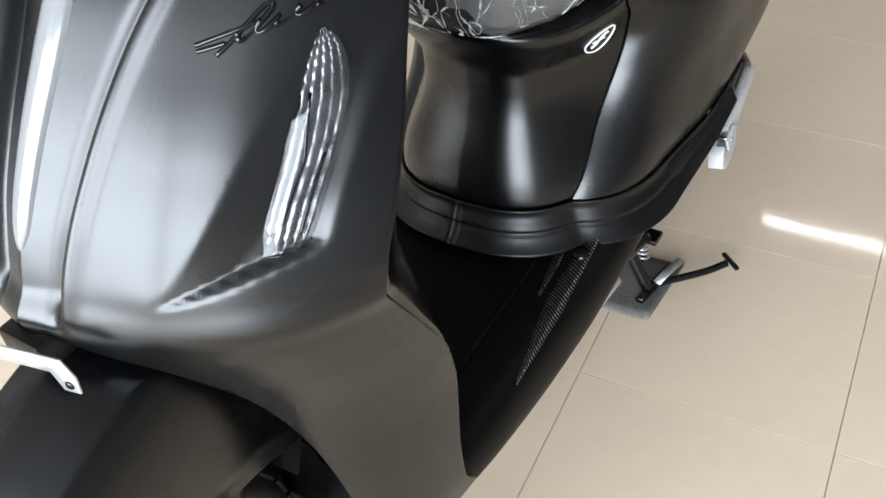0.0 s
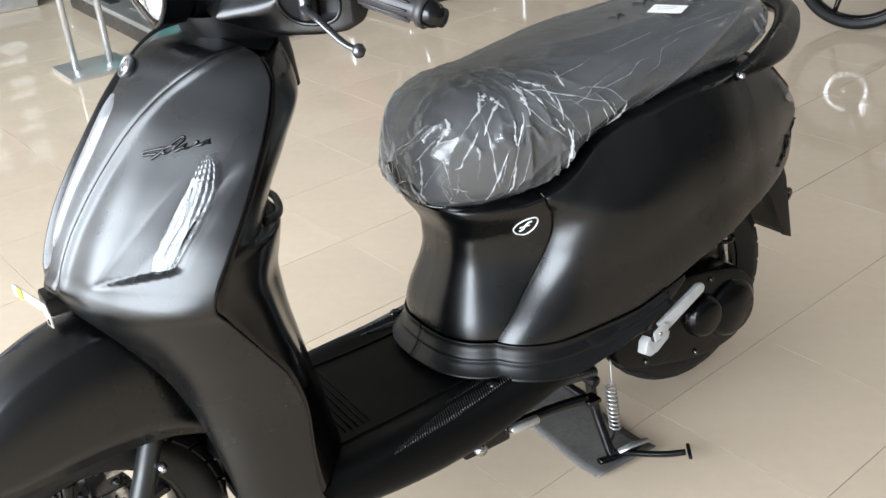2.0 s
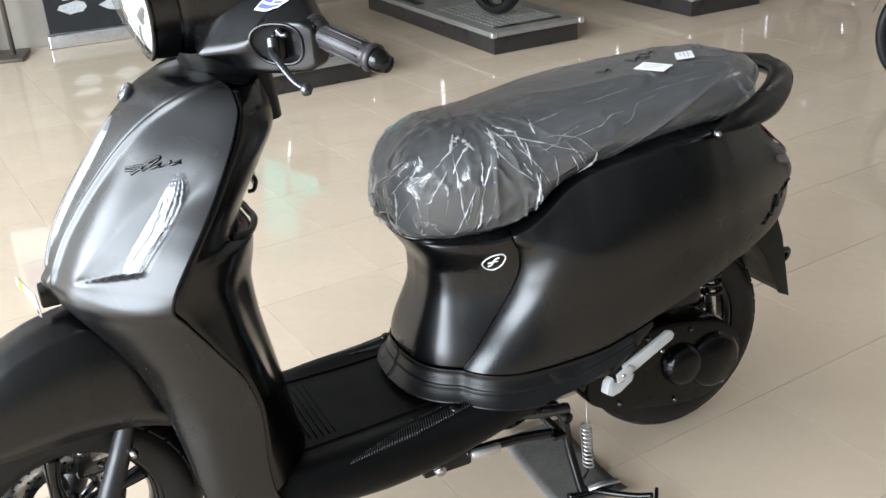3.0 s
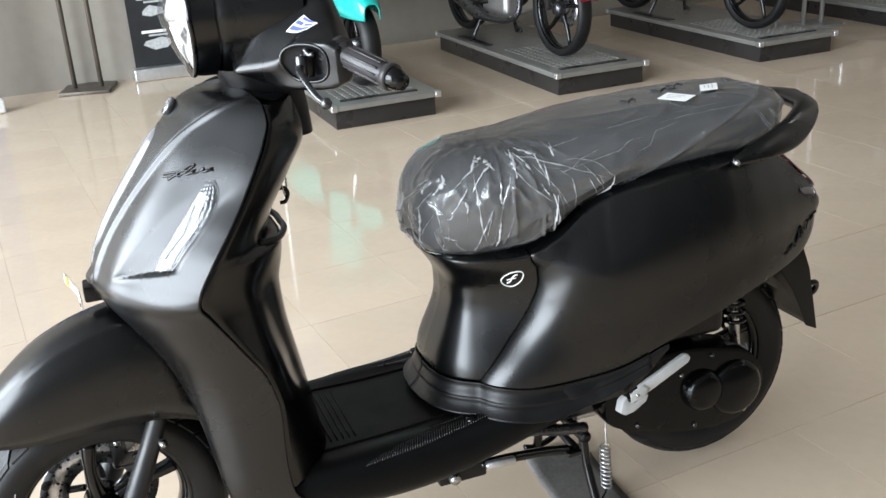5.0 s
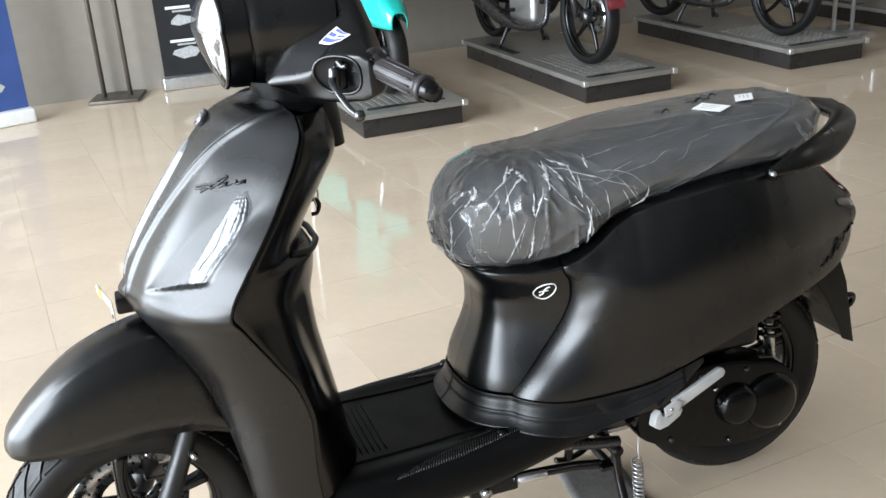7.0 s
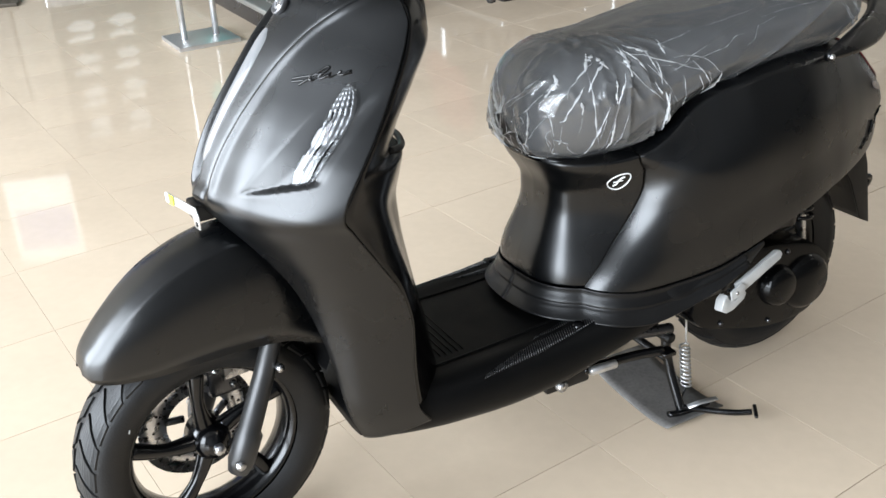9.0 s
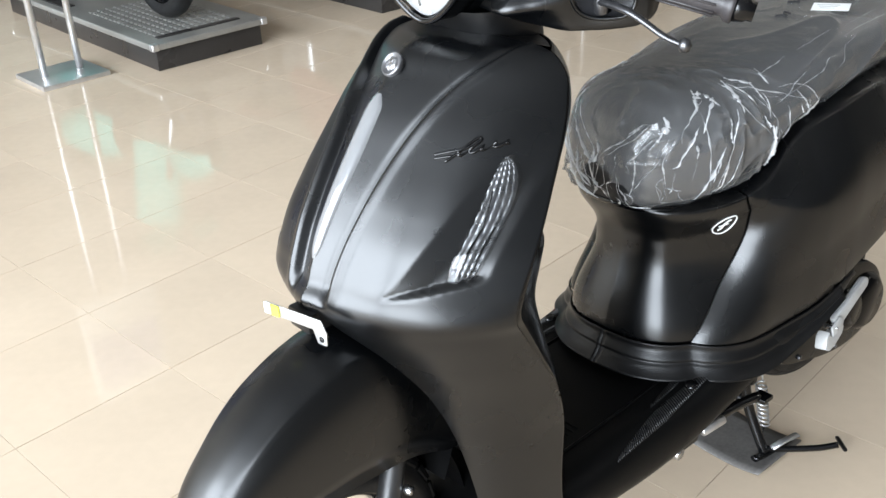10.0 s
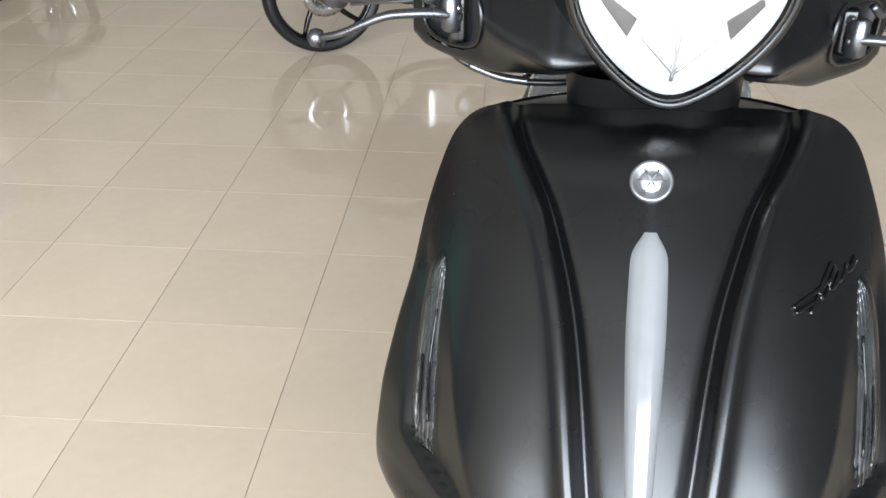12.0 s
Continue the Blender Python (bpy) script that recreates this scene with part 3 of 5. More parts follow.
part("neck_cover", sheet(NK, wrap_u=True), PLASTIC)

# handlebar cover: faceted sections across y, a front face below a crease and a roof above it
hb_y = np.array([0, .05, .09, .12, .150, .172, .212, .226])
hb_cx = np.array([.350, .336, .328, .350, .380, .410, .446, .462])   # crease
hb_cz = np.array([1.046, 1.038, 1.036, 1.042, 1.052, 1.084, 1.086, 1.076])
hb_bx = np.array([.380, .374, .368, .380, .398, .418, .450, .464])   # front lower edge
hb_bz = np.array([1.022, 1.021, 1.018, 1.012, 1.006, 1.006, 1.010, 1.018])
hb_rx = np.array([.512, .512, .512, .512, .510, .508, .500, .492])   # back
hb_tz = np.array([1.212, 1.206, 1.176, 1.152, 1.130, 1.114, 1.090, 1.080])
CORNER, EDGE = 7, 9


def hb_section(y):
    cx_, cz_, bx_, bz_, rx_, tz_ = (float(smooth1(hb_y, k, abs(y))) for k in (hb_cx, hb_cz, hb_bx, hb_bz, hb_rx, hb_tz))
    far = float(sstep(.10, .20, abs(y)))
    dish = .004 * float(sstep(.07, .12, abs(y)) * (1 - sstep(.15, .19, abs(y))))
    P = np.array([(bx_, bz_), ((bx_ + cx_) / 2 + dish, (bz_ + cz_) / 2), (cx_, cz_), (cx_ + .34 * (rx_ - cx_), cz_ + (.58 + .10 * far) * (tz_ - cz_)), (rx_ - .030, tz_), (rx_, tz_ - .030), (rx_ - .008, bz_ + .010)])
    R = [.010, .012, .016 - .010 * far, .045, .020, .015, .012]
    out, n = [], len(P)
    for i in range(n):
        a, p, b = P[i - 1], P[i], P[(i + 1) % n]
        da, db = np.linalg.norm(a - p), np.linalg.norm(b - p)
        p0, p1 = p + (a - p) * min(.42, R[i] / da), p + (b - p) * min(.42, R[i] / db)
        for k in np.linspace(0, 1, CORNER):
            out.append((1 - k) ** 2 * p0 + 2 * k * (1 - k) * p + k * k * p1)
        q, q2 = P[(i + 1) % n], P[(i + 2) % n]
        e1 = q + (p - q) * min(.42, R[(i + 1) % n] / db)
        for k in np.linspace(0, 1, EDGE + 2)[1:-1]:
            out.append(p1 + (e1 - p1) * k)
    return np.array(out)


HBN, HBR = 7 * (CORNER + EDGE), 181
HB = np.array([[(p[0] + .04 * max(0, y - .09), y, p[1] + .05 * max(0, y - .09)) for p in hb_section(y)] for y in np.linspace(-.226, .226, HBR)])
FRONT = 2 * (CORNER + EDGE) + CORNER // 2   # ring place of the crease


def hb_front(y, z):
    """Front face of the cover at (y, z)."""
    r = hb_section(y)[:FRONT + 1]
    return np.array([float(np.interp(z, r[:, 1], r[:, 0])) + .04 * max(0, y - .09), y, z + .05 * max(0, y - .09)])


def hb_roof(y, k):
    """Roof of the cover, k from the crease to the back edge."""
    r = hb_section(y)[FRONT:FRONT + 2 * (CORNER + EDGE)]
    f = k * (len(r) - 1)
    i = int(min(f, len(r) - 2))
    p = r[i] * (1 - f + i) + r[i + 1] * (f - i)
    return np.array([p[0], y, p[1]])


OPY, OPZ, HY, HZ = .1860, 1.0535, .0290, .0300  # switch opening: middle and half sizes


def in_opening(f):
    ring = [k % HBN for k in f]
    if max(ring) > FRONT + 2:
        return False
    c = np.mean([HB[k // HBN, k % HBN] for k in f], axis=0)
    return (abs(abs(c[1]) - OPY) / HY) ** 2.8 + (abs(c[2] - OPZ) / HZ) ** 2.8 < 1


vv, ff = HB.reshape(-1, 3), [f for f in grid_faces(HBR, HBN, True) if not in_opening(f)] + [tuple(range(HBN)), tuple((HBR - 1) * HBN + k for k in reversed(range(HBN)))]
hbar = part("handlebar_cover", fix_normals(mesh_of(vv, ff)), PAINT, label="satin black handlebar cover")
for s in (-1, 1):
    # switch opening: dark recess with a clutch of small fittings
    th = np.linspace(0, 2 * math.pi, 48, endpoint=False)
    loop = np.array([hb_front(s * (OPY + HY * math.copysign(abs(math.cos(q)) ** .72, math.cos(q))), OPZ + HZ * math.copysign(abs(math.sin(q)) ** .72, math.sin(q))) for q in th])
    mid_ = loop.mean(0)
    part("switch_recess", sheet([loop * (1 - k) + mid_ * k + np.array([d, 0, 0]) for k, d in ((-.06, .002), (.02, .012), (.12, .026), (.5, .030), (.98, .030))], wrap_u=True), INK, hbar, "dark switch recess")
    lip_ = loop + np.array([-.0006, 0, 0])
    part("recess_lip", sweep(np.concatenate([lip_, lip_[:1]]), .0028, 8, caps=False), PAINT, hbar)
    part("lever_clamp", block((.016, .018, .044), (.430, s * .180, 1.052), .005, 3), GLOSSBLACK, hbar)
    part("clamp_bolt", rod((.421, s * .180, 1.064), (.417, s * .180, 1.064), .005, 10), STEEL, hbar)
    part("cable_end", sweep(curve_pts([(.420, s * .196, 1.078), (.424, s * .205, 1.070), (.428, s * .214, 1.072)], 10), .004, 8), DARKMETAL, hbar)
    grip0, grip1 = np.array([.500, s * .205, 1.056]), np.array([.549, s * .318, 1.026])
    gp = [grip0 + (grip1 - grip0) * k for k in np.linspace(0, 1, 28)]
    gr = .0165 + .0022 * np.cos(np.linspace(-1, 1, 28) * 2.2)
    gr[:3], gr[-3:] = .0225, .0215
    grip = part("grip", sweep(gp, gr, 20), GRIP, label="ribbed dark rubber grip")
    for a in np.linspace(0, 2 * math.pi, 10, endpoint=False):
        d = (grip1 - grip0) / np.linalg.norm(grip1 - grip0)
        e1 = np.cross(d, [0, 0, 1]); e1 /= np.linalg.norm(e1)
        e2 = np.cross(d, e1)
        o = (e1 * math.cos(a) + e2 * math.sin(a)) * .0183
        part("rib", rod(gp[5] + o, gp[22] + o, .0018, 6), GRIP, grip)
    tip = (grip1 - grip0) / np.linalg.norm(grip1 - grip0)
    part("bar_end", sweep([grip1, grip1 + tip * .004, grip1 + tip * .016, grip1 + tip * .018, grip1 + tip * .026], [.0185, .0185, .0155, .0130, .0125], 20), GLOSSBLACK, grip)
    part("flange", sweep([grip0 - tip * .012, grip0 - tip * .006, grip0 + tip * .004], [.021, .028, .024], 24), GRIP, grip)
    lv = curve_pts([(.438, s * .178, 1.038), (.430, s * .197, 1.041), (.424, s * .225, 1.039), (.423, s * .250, 1.033), (.431, s * .288, 1.012), (.439, s * .310, 1.003)], 40)
    lever = part("brake_lever", sweep(lv, np.interp(np.linspace(0, 1, 40), [0, .3, .8, 1], [.0075, .0065, .0050, .0045]), 10, .75), DARKMETAL, label="grey metal brake lever with a ball end")
    part("ball_end", lathe([(.0001, -.0095), (.006, -.0075), (.0095, 0), (.006, .0075), (.0001, .0095)], 16, "z", (.4405, s * .314, 1.002)), DARKMETAL, lever)
    part("pivot", rod((.436, s * .186, 1.024), (.436, s * .186, 1.058), .0095, 16), DARKMETAL, lever)
# cable from the right lever into the neck
part("brake_hose", sweep(curve_pts([(.455, .196, 1.008), (.452, .172, .990), (.440, .128, .982), (.430, .090, .986), (.430, .066, .990)], 40), .0034, 8), PLASTIC)
part("brake_hose", sweep(curve_pts([(.4515, .168, .9885), (.443, .138, .9825), (.436, .110, .9830)], 24), .0044, 10), DARKMETAL)

# headlamp: pointed shield outline, domed lens over a bright reflector
def lamp_outline(n, k=1.0):
    a = np.linspace(0, 2 * math.pi, n, endpoint=False)
    y = .086 * np.sin(a) * (1 - .10 * np.cos(a) * 0)
    z = np.where(np.cos(a) < 0, -.102 * np.abs(np.cos(a)) ** 1.0, .060 * np.cos(a))
    y = np.where(np.cos(a) < 0, .086 * np.sin(a) * (1 - .34 * np.abs(np.cos(a)) ** 2.2), y)
    return y * k, z * k


def lamp_sheet(k0, x_edge, dome, n=64, m=14):
    rows = []
    for r in np.linspace(1, .02, m):
        y, z = lamp_outline(n, k0 * r)
        x = x_edge - dome * (1 - r * r) + .26 * np.abs(z) * 0 + .10 * np.maximum(0, z) + .12 * np.maximum(0, -z)
        rows.append(np.stack([x, y, z + 1.127], 1))
    return sheet(rows, wrap_u=True)


head = part("headlamp", lamp_sheet(.95, .276, .020), HEADREFL, label="bright headlamp with a clear shield-shaped lens")
part("lens", lamp_sheet(1.0, .268, .026), LENS, head)
bowl = []
for k, x in ((1.03, .275), (1.05, .288), (1.065, .310), (1.068, .312), (1.055, .3135), (1.055, .316), (1.075, .318), (1.11, .332), (1.16, .350), (1.24, .378), (1.34, .410), (1.44, .450)):
    y_, z_ = lamp_outline(80, k)
    z_ = np.clip(z_, -.107, .0835)
    bowl.append(np.stack([x + .10 * np.maximum(0, z_) + .12 * np.maximum(0, -z_), y_, z_ + 1.127], 1))
part("lamp_bowl", sheet(bowl, wrap_u=True), PAINT, hbar)
y_, z_ = lamp_outline(80, 1.02)
rimp = np.stack([.271 + .10 * np.maximum(0, z_) + .12 * np.maximum(0, -z_), y_, z_ + 1.127], 1)
part("lamp_rim", sweep(np.concatenate([rimp, rimp[:1]]), .0045, 8, caps=False), GLOSSBLACK, head)


def on_lamp(y, z, lift=.0015):
    """The reflector's front at (y, z from its middle)."""
    a = math.atan2(abs(y) / .086, (z / .060 if z > 0 else z / .102))
    oy, oz = lamp_outline(256, .95)
    r = min(.97, math.hypot(y, z) / math.hypot(*(float(np.interp(a, np.linspace(0, 2 * math.pi, 256, endpoint=False), k)) for k in (oy, oz))))
    return np.array([.276 - .020 * (1 - r * r) + .10 * max(0, z) + .12 * max(0, -z) - lift, y, z + 1.127])


for s in (-1, 1):
    for (ya, za), (yb, zb_), (yc, zc) in (((.034, -.030), (.060, -.012), (.040, -.046)), ((.052, .012), (.066, .010), (.050, -.004))):
        part("reflector_cell", sheet([[on_lamp(s * (ya + (yb - ya) * u_ + (yc - ya) * v_ * (1 - .6 * u_)), za + (zb_ - za) * u_ + (zc - za) * v_ * (1 - .6 * u_)) for u_ in np.linspace(0, 1, 6)] for v_ in np.linspace(0, 1, 6)]), BADGE, head)
    part("reflector_bar", sweep([on_lamp(s * .028 * k, -.075 + .030 * k) for k in np.linspace(.02, 1, 10)], .0016, 6), ALLOY, head)
part("reflector_bar", sweep([on_lamp(.0005, z) for z in np.linspace(-.082, -.020, 14)], .0018, 6), ALLOY, head)
part("reflector_bar", sweep([on_lamp(y, -.008 + 2.2 * y * y, .002) for y in np.linspace(-.066, .066, 24)], .0022, 6), CHROME, head)
# small printed sticker on the cover
def on_cover(y0, y1, k0, k1, lift, n=8):
    """A patch lying on the roof of the handlebar cover."""
    return [[hb_roof(y, k) + np.array([-.5, -.2, .8]) * lift for k in np.linspace(k0, k1, n)] for y in np.linspace(y0, y1, n)]


stk = part("sticker", sheet(on_cover(-.136, -.168, .50, .66, .0010)), WHITEPAPER, hbar, "white and blue sticker")
for y0, y1, k0, k1 in ((-.138, -.166, .515, .545), (-.138, -.150, .56, .585), (-.153, -.165, .56, .585), (-.141, -.162, .60, .635)):
    part("print", sheet(on_cover(y0, y1, k0, k1, .0016)), BLUE, stk)

# floor pan: sections across, from behind the leg shield to the engine
px = np.array([.235, .27, .33, .42, .52, .62, .72, .82, .92, 1.00, 1.06])
ptop = np.array([.255, .285, .312, .315, .316, .320, .332, .358, .386, .404, .408])
pbot = np.array([.232, .222, .212, .203, .198, .206, .232, .262, .290, .318, .345])
phw = np.array([.150, .178, .196, .203, .205, .207, .209, .212, .214, .212, .205])
def pan_z(x, y):
    """Height of the footboard's upper skin."""
    t0, b0, w0 = (float(smooth1(px, k, x)) for k in (ptop, pbot, phw))
    c = min(1, max(0, abs(y) / w0 - .78) / .22) ** 1.25
    return (t0 + b0) / 2 + (t0 - b0) / 2 * math.sqrt(1 - c * c) + pan_rim(x, abs(y) / w0) * math.sqrt(1 - c * c)


def pan_rim(x, k):
    """The outer edge of the board is raised."""
    return .005 * float(sstep(.60, .80, k) * sstep(.40, .56, x))


FP = []
for x in np.linspace(.235, 1.06, 90):
    t0, b0, w0 = (float(smooth1(px, k, x)) for k in (ptop, pbot, phw))
    flat = .165
    ring_ = []
    for k in np.linspace(0, 1, 28):
        ring_.append((x, -w0 * .78 + k * 2 * w0 * .78, t0 + pan_rim(x, abs(2 * k - 1) * .78)))
    for k in np.linspace(.08, .92, 12):
        a = math.pi / 2 * (1 - 2 * k)
        zz = (t0 + b0) / 2 + (t0 - b0) / 2 * math.sin(a) + pan_rim(x, .8) * max(0, math.sin(a))
        ring_.append((x, w0 * (.78 + .22 * math.cos(a) ** .8) - .030 * sstep(.5, 1, k), zz))
    for k in np.linspace(0, 1, 10):
        ring_.append((x, w0 * .70 - k * 2 * w0 * .70, b0))
    for k in np.linspace(.92, .08, 12):
        a = math.pi / 2 * (1 - 2 * k)
        zz = (t0 + b0) / 2 + (t0 - b0) / 2 * math.sin(a) + pan_rim(x, .8) * max(0, math.sin(a))
        ring_.append((x, -w0 * (.78 + .22 * math.cos(a) ** .8) + .030 * sstep(.5, 1, k), zz))
    FP.append(ring_)
FP = np.array(FP)
n_, m_ = FP.shape[:2]
pan = part("floor_pan", fix_normals(mesh_of(FP.reshape(-1, 3), grid_faces(n_, m_, True) + [tuple(range(m_)), tuple((n_ - 1) * m_ + k for k in reversed(range(m_)))])), MAT_RUBBER, label="black flat footboard with ribbed edges")
for s in (-1, 1):
    for x0, x1, nr, yc, wd in ((.470, .760, 58, (.190, .174, .170), (.004, .026, .014)), (.600, .742, 30, (.150, .140, .134), (.006, .016, .010)), (.775, .850, 15, (.172, .176, .180), (.006, .009, .004))):
        for k in range(nr):
            u_ = k / (nr - 1)
            x, y0, w_ = x0 + (x1 - x0) * u_, float(np.interp(u_, [0, .5, 1], yc)), float(np.interp(u_, [0, .45, 1], wd))
            part("rib", sweep([(x - .004 * h, s * (y0 + h * w_ / 2), pan_z(x, y0 + h * w_ / 2) + .0004) for h in (-1, -.4, .4, 1)], .0012, 5), RIBRUBBER, pan)
    part("bolt_cap", lathe([(0, .004), (.010, .004), (.012, 0), (.012, -.003)], 20, "z", (.686, s * .168, pan_z(.686, .168) - .001)), GLOSSBLACK, pan)
for k in range(7):
    part("rib", sweep([(.40 + .012 * k + .0 * y, y, .3165) for y in np.linspace(-.10, .10, 8)], .0012, 5), MAT_RUBBER, pan)
for s in (-1, 1):
    part("ridge", sweep([(x, s * (.125 - .04 * (x - .4)), float(smooth1(px, ptop, x)) + .0005) for x in np.linspace(.40, .78, 30)], .0030, 6), MAT_RUBBER, pan)

# body: a skin that runs round from the seat column to the tail
plan = np.array([(.699, 0), (.702, .042), (.716, .074), (.748, .099), (.800, .127), (.840, .145), (.885, .162), (.935, .181), (.990, .198), (1.08, .214), (1.18, .219), (1.30, .198), (1.38, .172), (1.44, .146), (1.50, .116), (1.548, .086), (1.574, .050), (1.580, 0)])
pl_s = np.concatenate([[0], np.cumsum(np.linalg.norm(np.diff(plan, axis=0), axis=1))])
pb = np.array([.392, .392, .390, .388, .384, .381, .381, .385, .396, .428, .460, .488, .500, .508, .524, .548, .572, .575])
pt = np.array([.642, .640, .634, .631, .632, .638, .660, .700, .726, .744, .752, .752, .744, .722, .672, .634, .612, .610])


def arc_at(x):
    """Arc along the plan at length x."""
    return float(np.interp(x, plan[:, 0], pl_s))


def seam_at(v):
    """Arc of the slanted front edge of the side cover, curved at its top."""
    return arc_at(float(smooth1([0, .30, .60, .76, .86, .96, 1.25], [.746, .790, .835, .8485, .8475, .838, .826], min(max(v, 0), 1.25))))


@functools.lru_cache(None)
def skin(s_, v):
    """Body skin at arc s_ and height share v."""
    q = smooth1(pl_s, plan, s_)
    t_ = (smooth1(pl_s, plan, s_ + .004) - smooth1(pl_s, plan, s_ - .004)) if .004 < s_ < pl_s[-1] - .004 else (np.array([0, 1.]) if s_ < .1 else np.array([0, -1.]))
    n_ = np.array([-t_[1], t_[0]]) / np.linalg.norm(t_)
    b0, t0 = float(smooth1(pl_s, pb, s_)), float(smooth1(pl_s, pt, s_))
    z_ = b0 + (t0 - b0) * min(v, 1)
    fr = 1 - sstep(.10, .34, s_)
    tail_ = sstep(.85, 1.15, s_)
    off = fr * (.046 * (1 - sstep(0, .60, v)) + .034 * sstep(.70, 1, v)) + (1 - fr) * (.010 * (1 - sstep(0, .35, v)) + .010 * math.sin(math.pi * min(v, 1)))
    off -= tail_ * .034 * (1 - sstep(0, .55, v))
    # the side cover flares out right behind its slanted front edge
    d_ = s_ - seam_at(v)
    # above a crease that fades rearward the cover leans in towards the seat
    zc = float(np.interp(q[0], [.83, .97, 1.10, 1.30, 1.5], [.625, .601, .625, .665, .65]))
    soft_ = float(np.interp(q[0], [.80, .95, 1.12, 1.3], [.0012, .003, .030, .040]))
    lean = soft_ * math.log1p(math.exp(min(60, (z_ - zc) / soft_))) * float(np.interp(q[0], [.80, .90, 1.05, 1.25, 1.45], [.42, .58, .36, .32, .45]))
    if d_ > 0:
        off += .044 * (1 - math.exp(-d_ / .052)) * math.exp(-(d_ / .28) ** 2) - lean * min(1, d_ / .02)
    e_ = max(0, v - 1) / .25
    off -= .060 * e_ * (1 - fr * .5)
    return np.array([q[0] + n_[0] * off, q[1] + n_[1] * off, z_ + .010 * math.sin(e_ * math.pi / 2)])


VS = np.concatenate([np.linspace(0, 1, 64), np.linspace(1.03, 1.25, 7)])


def skin_rows(ends, ks):
    """Rows of the skin between two arcs that may change with the height share."""
    out = []
    for v in VS:
        a, b = ends(v)
        out.append([skin(min(max(a + (b - a) * k, 0), pl_s[-1]), v) for k in ks])
    return out


def at_xz(x, z, lift=0.0):
    """The side cover's skin at length x and height z, lifted outward."""
    s_ = arc_at(x)
    b0, t0 = float(smooth1(pl_s, pb, s_)), float(smooth1(pl_s, pt, s_))
    return skin(s_, min(max((z - b0) / (t0 - b0), 0), 1)) + np.array([0, lift, 0])


seam_s = seam_at(.5)
back_strip = [[skin(seam_at(v) + d, v) * [1, .965, 1] + np.array([.002, 0, 0]) for d in (-.012, 0, .012)] for v in np.linspace(0, 1, 30)]
for s in (-1, 1):
    part("seam_backing", sheet(np.array(back_strip) * [1, s, 1]), PLASTIC)
left = skin_rows(lambda v: (0, seam_at(v) - .0007), np.linspace(0, 1, 56))
column = thick(part("seat_column_panel", sheet(left, mirror=True), PAINT, label="satin black panel below the seat nose"), .003)
for s in (-1, 1):
    LT = pl_s[-1] - seam_s
    P_ = np.array(skin_rows(lambda v: (seam_at(v) + .0012, pl_s[-1]), [0, .002 / LT, .005 / LT, *np.linspace(.0085 / LT, 1, 130)])) * [1, s, 1]
    cover = thick(part("side_cover", sheet(P_), PAINT, label="satin black side cover"), .003, False)
    # thin emblem outline and inner stroke
    def pt_on(ds, dv):
        p = skin(EMB_S + ds, EMB_V + dv)
        q = skin(EMB_S + ds + .001, EMB_V + dv)
        d = q - p
        nrm = np.array([d[1], -d[0], 0])
        nrm = nrm / (np.linalg.norm(nrm) + 1e-9)
        if nrm[1] < 0:
            nrm = -nrm
        return (p + nrm * .0008) * [1, s, 1]
    EMB_S, EMB_V = arc_at(.803), .82
    hexa = [(-.012, .030), (.0, .054), (.014, .054), (.019, .022), (.013, -.030), (.0, -.062), (-.013, -.050), (-.018, -.010), (-.012, .030)]
    emb = part("emblem_ring", sweep([pt_on(h[0] * 1.15, h[1] * 1.15) for h in curve_pts(hexa, 60)], .0013, 6, caps=False), WHITEPAPER, column, "thin white outline emblem")
    part("emblem_stroke", sweep([pt_on(*h) for h in curve_pts([(-.010, -.040), (-.003, -.022), (.0, .008), (.006, .032), (.011, .036)], 20)], .0016, 6), WHITEPAPER, emb)
    part("emblem_stroke", sweep([pt_on(*h) for h in curve_pts([(-.010, -.008), (-.002, .0), (.008, .006)], 12)], .0013, 6), WHITEPAPER, emb)
    # collar below: a black flared skirt round the column
    rows = []
    for v in np.linspace(0, 1, 26):
        row = []
        for s_ in np.linspace(0, arc_at(1.045), 60):
            p = skin(s_, 0)
            q = smooth1(pl_s, plan, s_)
            d = p[:2] - q
            t_ = smooth1(pl_s, plan, s_ + .004) - smooth1(pl_s, plan, max(0, s_ - .004))
            nn = np.array([-t_[1], t_[0]]) / np.linalg.norm(t_)
            if s_ < .01:
                nn = np.array([-1., 0])
            dz = .054 * (1 - .55 * sstep(.22, .46, s_))
            out_ = .004 + .006 * float(sstep(.15, .50, v)) + .024 * v ** 3 * (1 - .7 * float(sstep(.22, .46, s_))) - .0022 * math.exp(-((v - .58) / .05) ** 2)
            row.append((p[0] + nn[0] * out_, (p[1] + nn[1] * out_) * s, p[2] - .002 - dz * v))
        rows.append(row)
    thick(part("collar", sheet(rows), PLASTIC, label="black flared collar round the seat column"), .003)
    # tail marker lens, emblem strokes
    lens_rows = [[at_xz(1.468 + .090 * k, .648 - .030 * k + h * .0085 * math.sin(math.pi * min(1, k * .8 + .15)), .0025) * [1, s, 1] for h in np.linspace(-1, 1, 6)] for k in np.linspace(0, 1, 16)]
    part("side_marker", sheet(lens_rows), GREYLENS, cover, "smoked side marker lens")
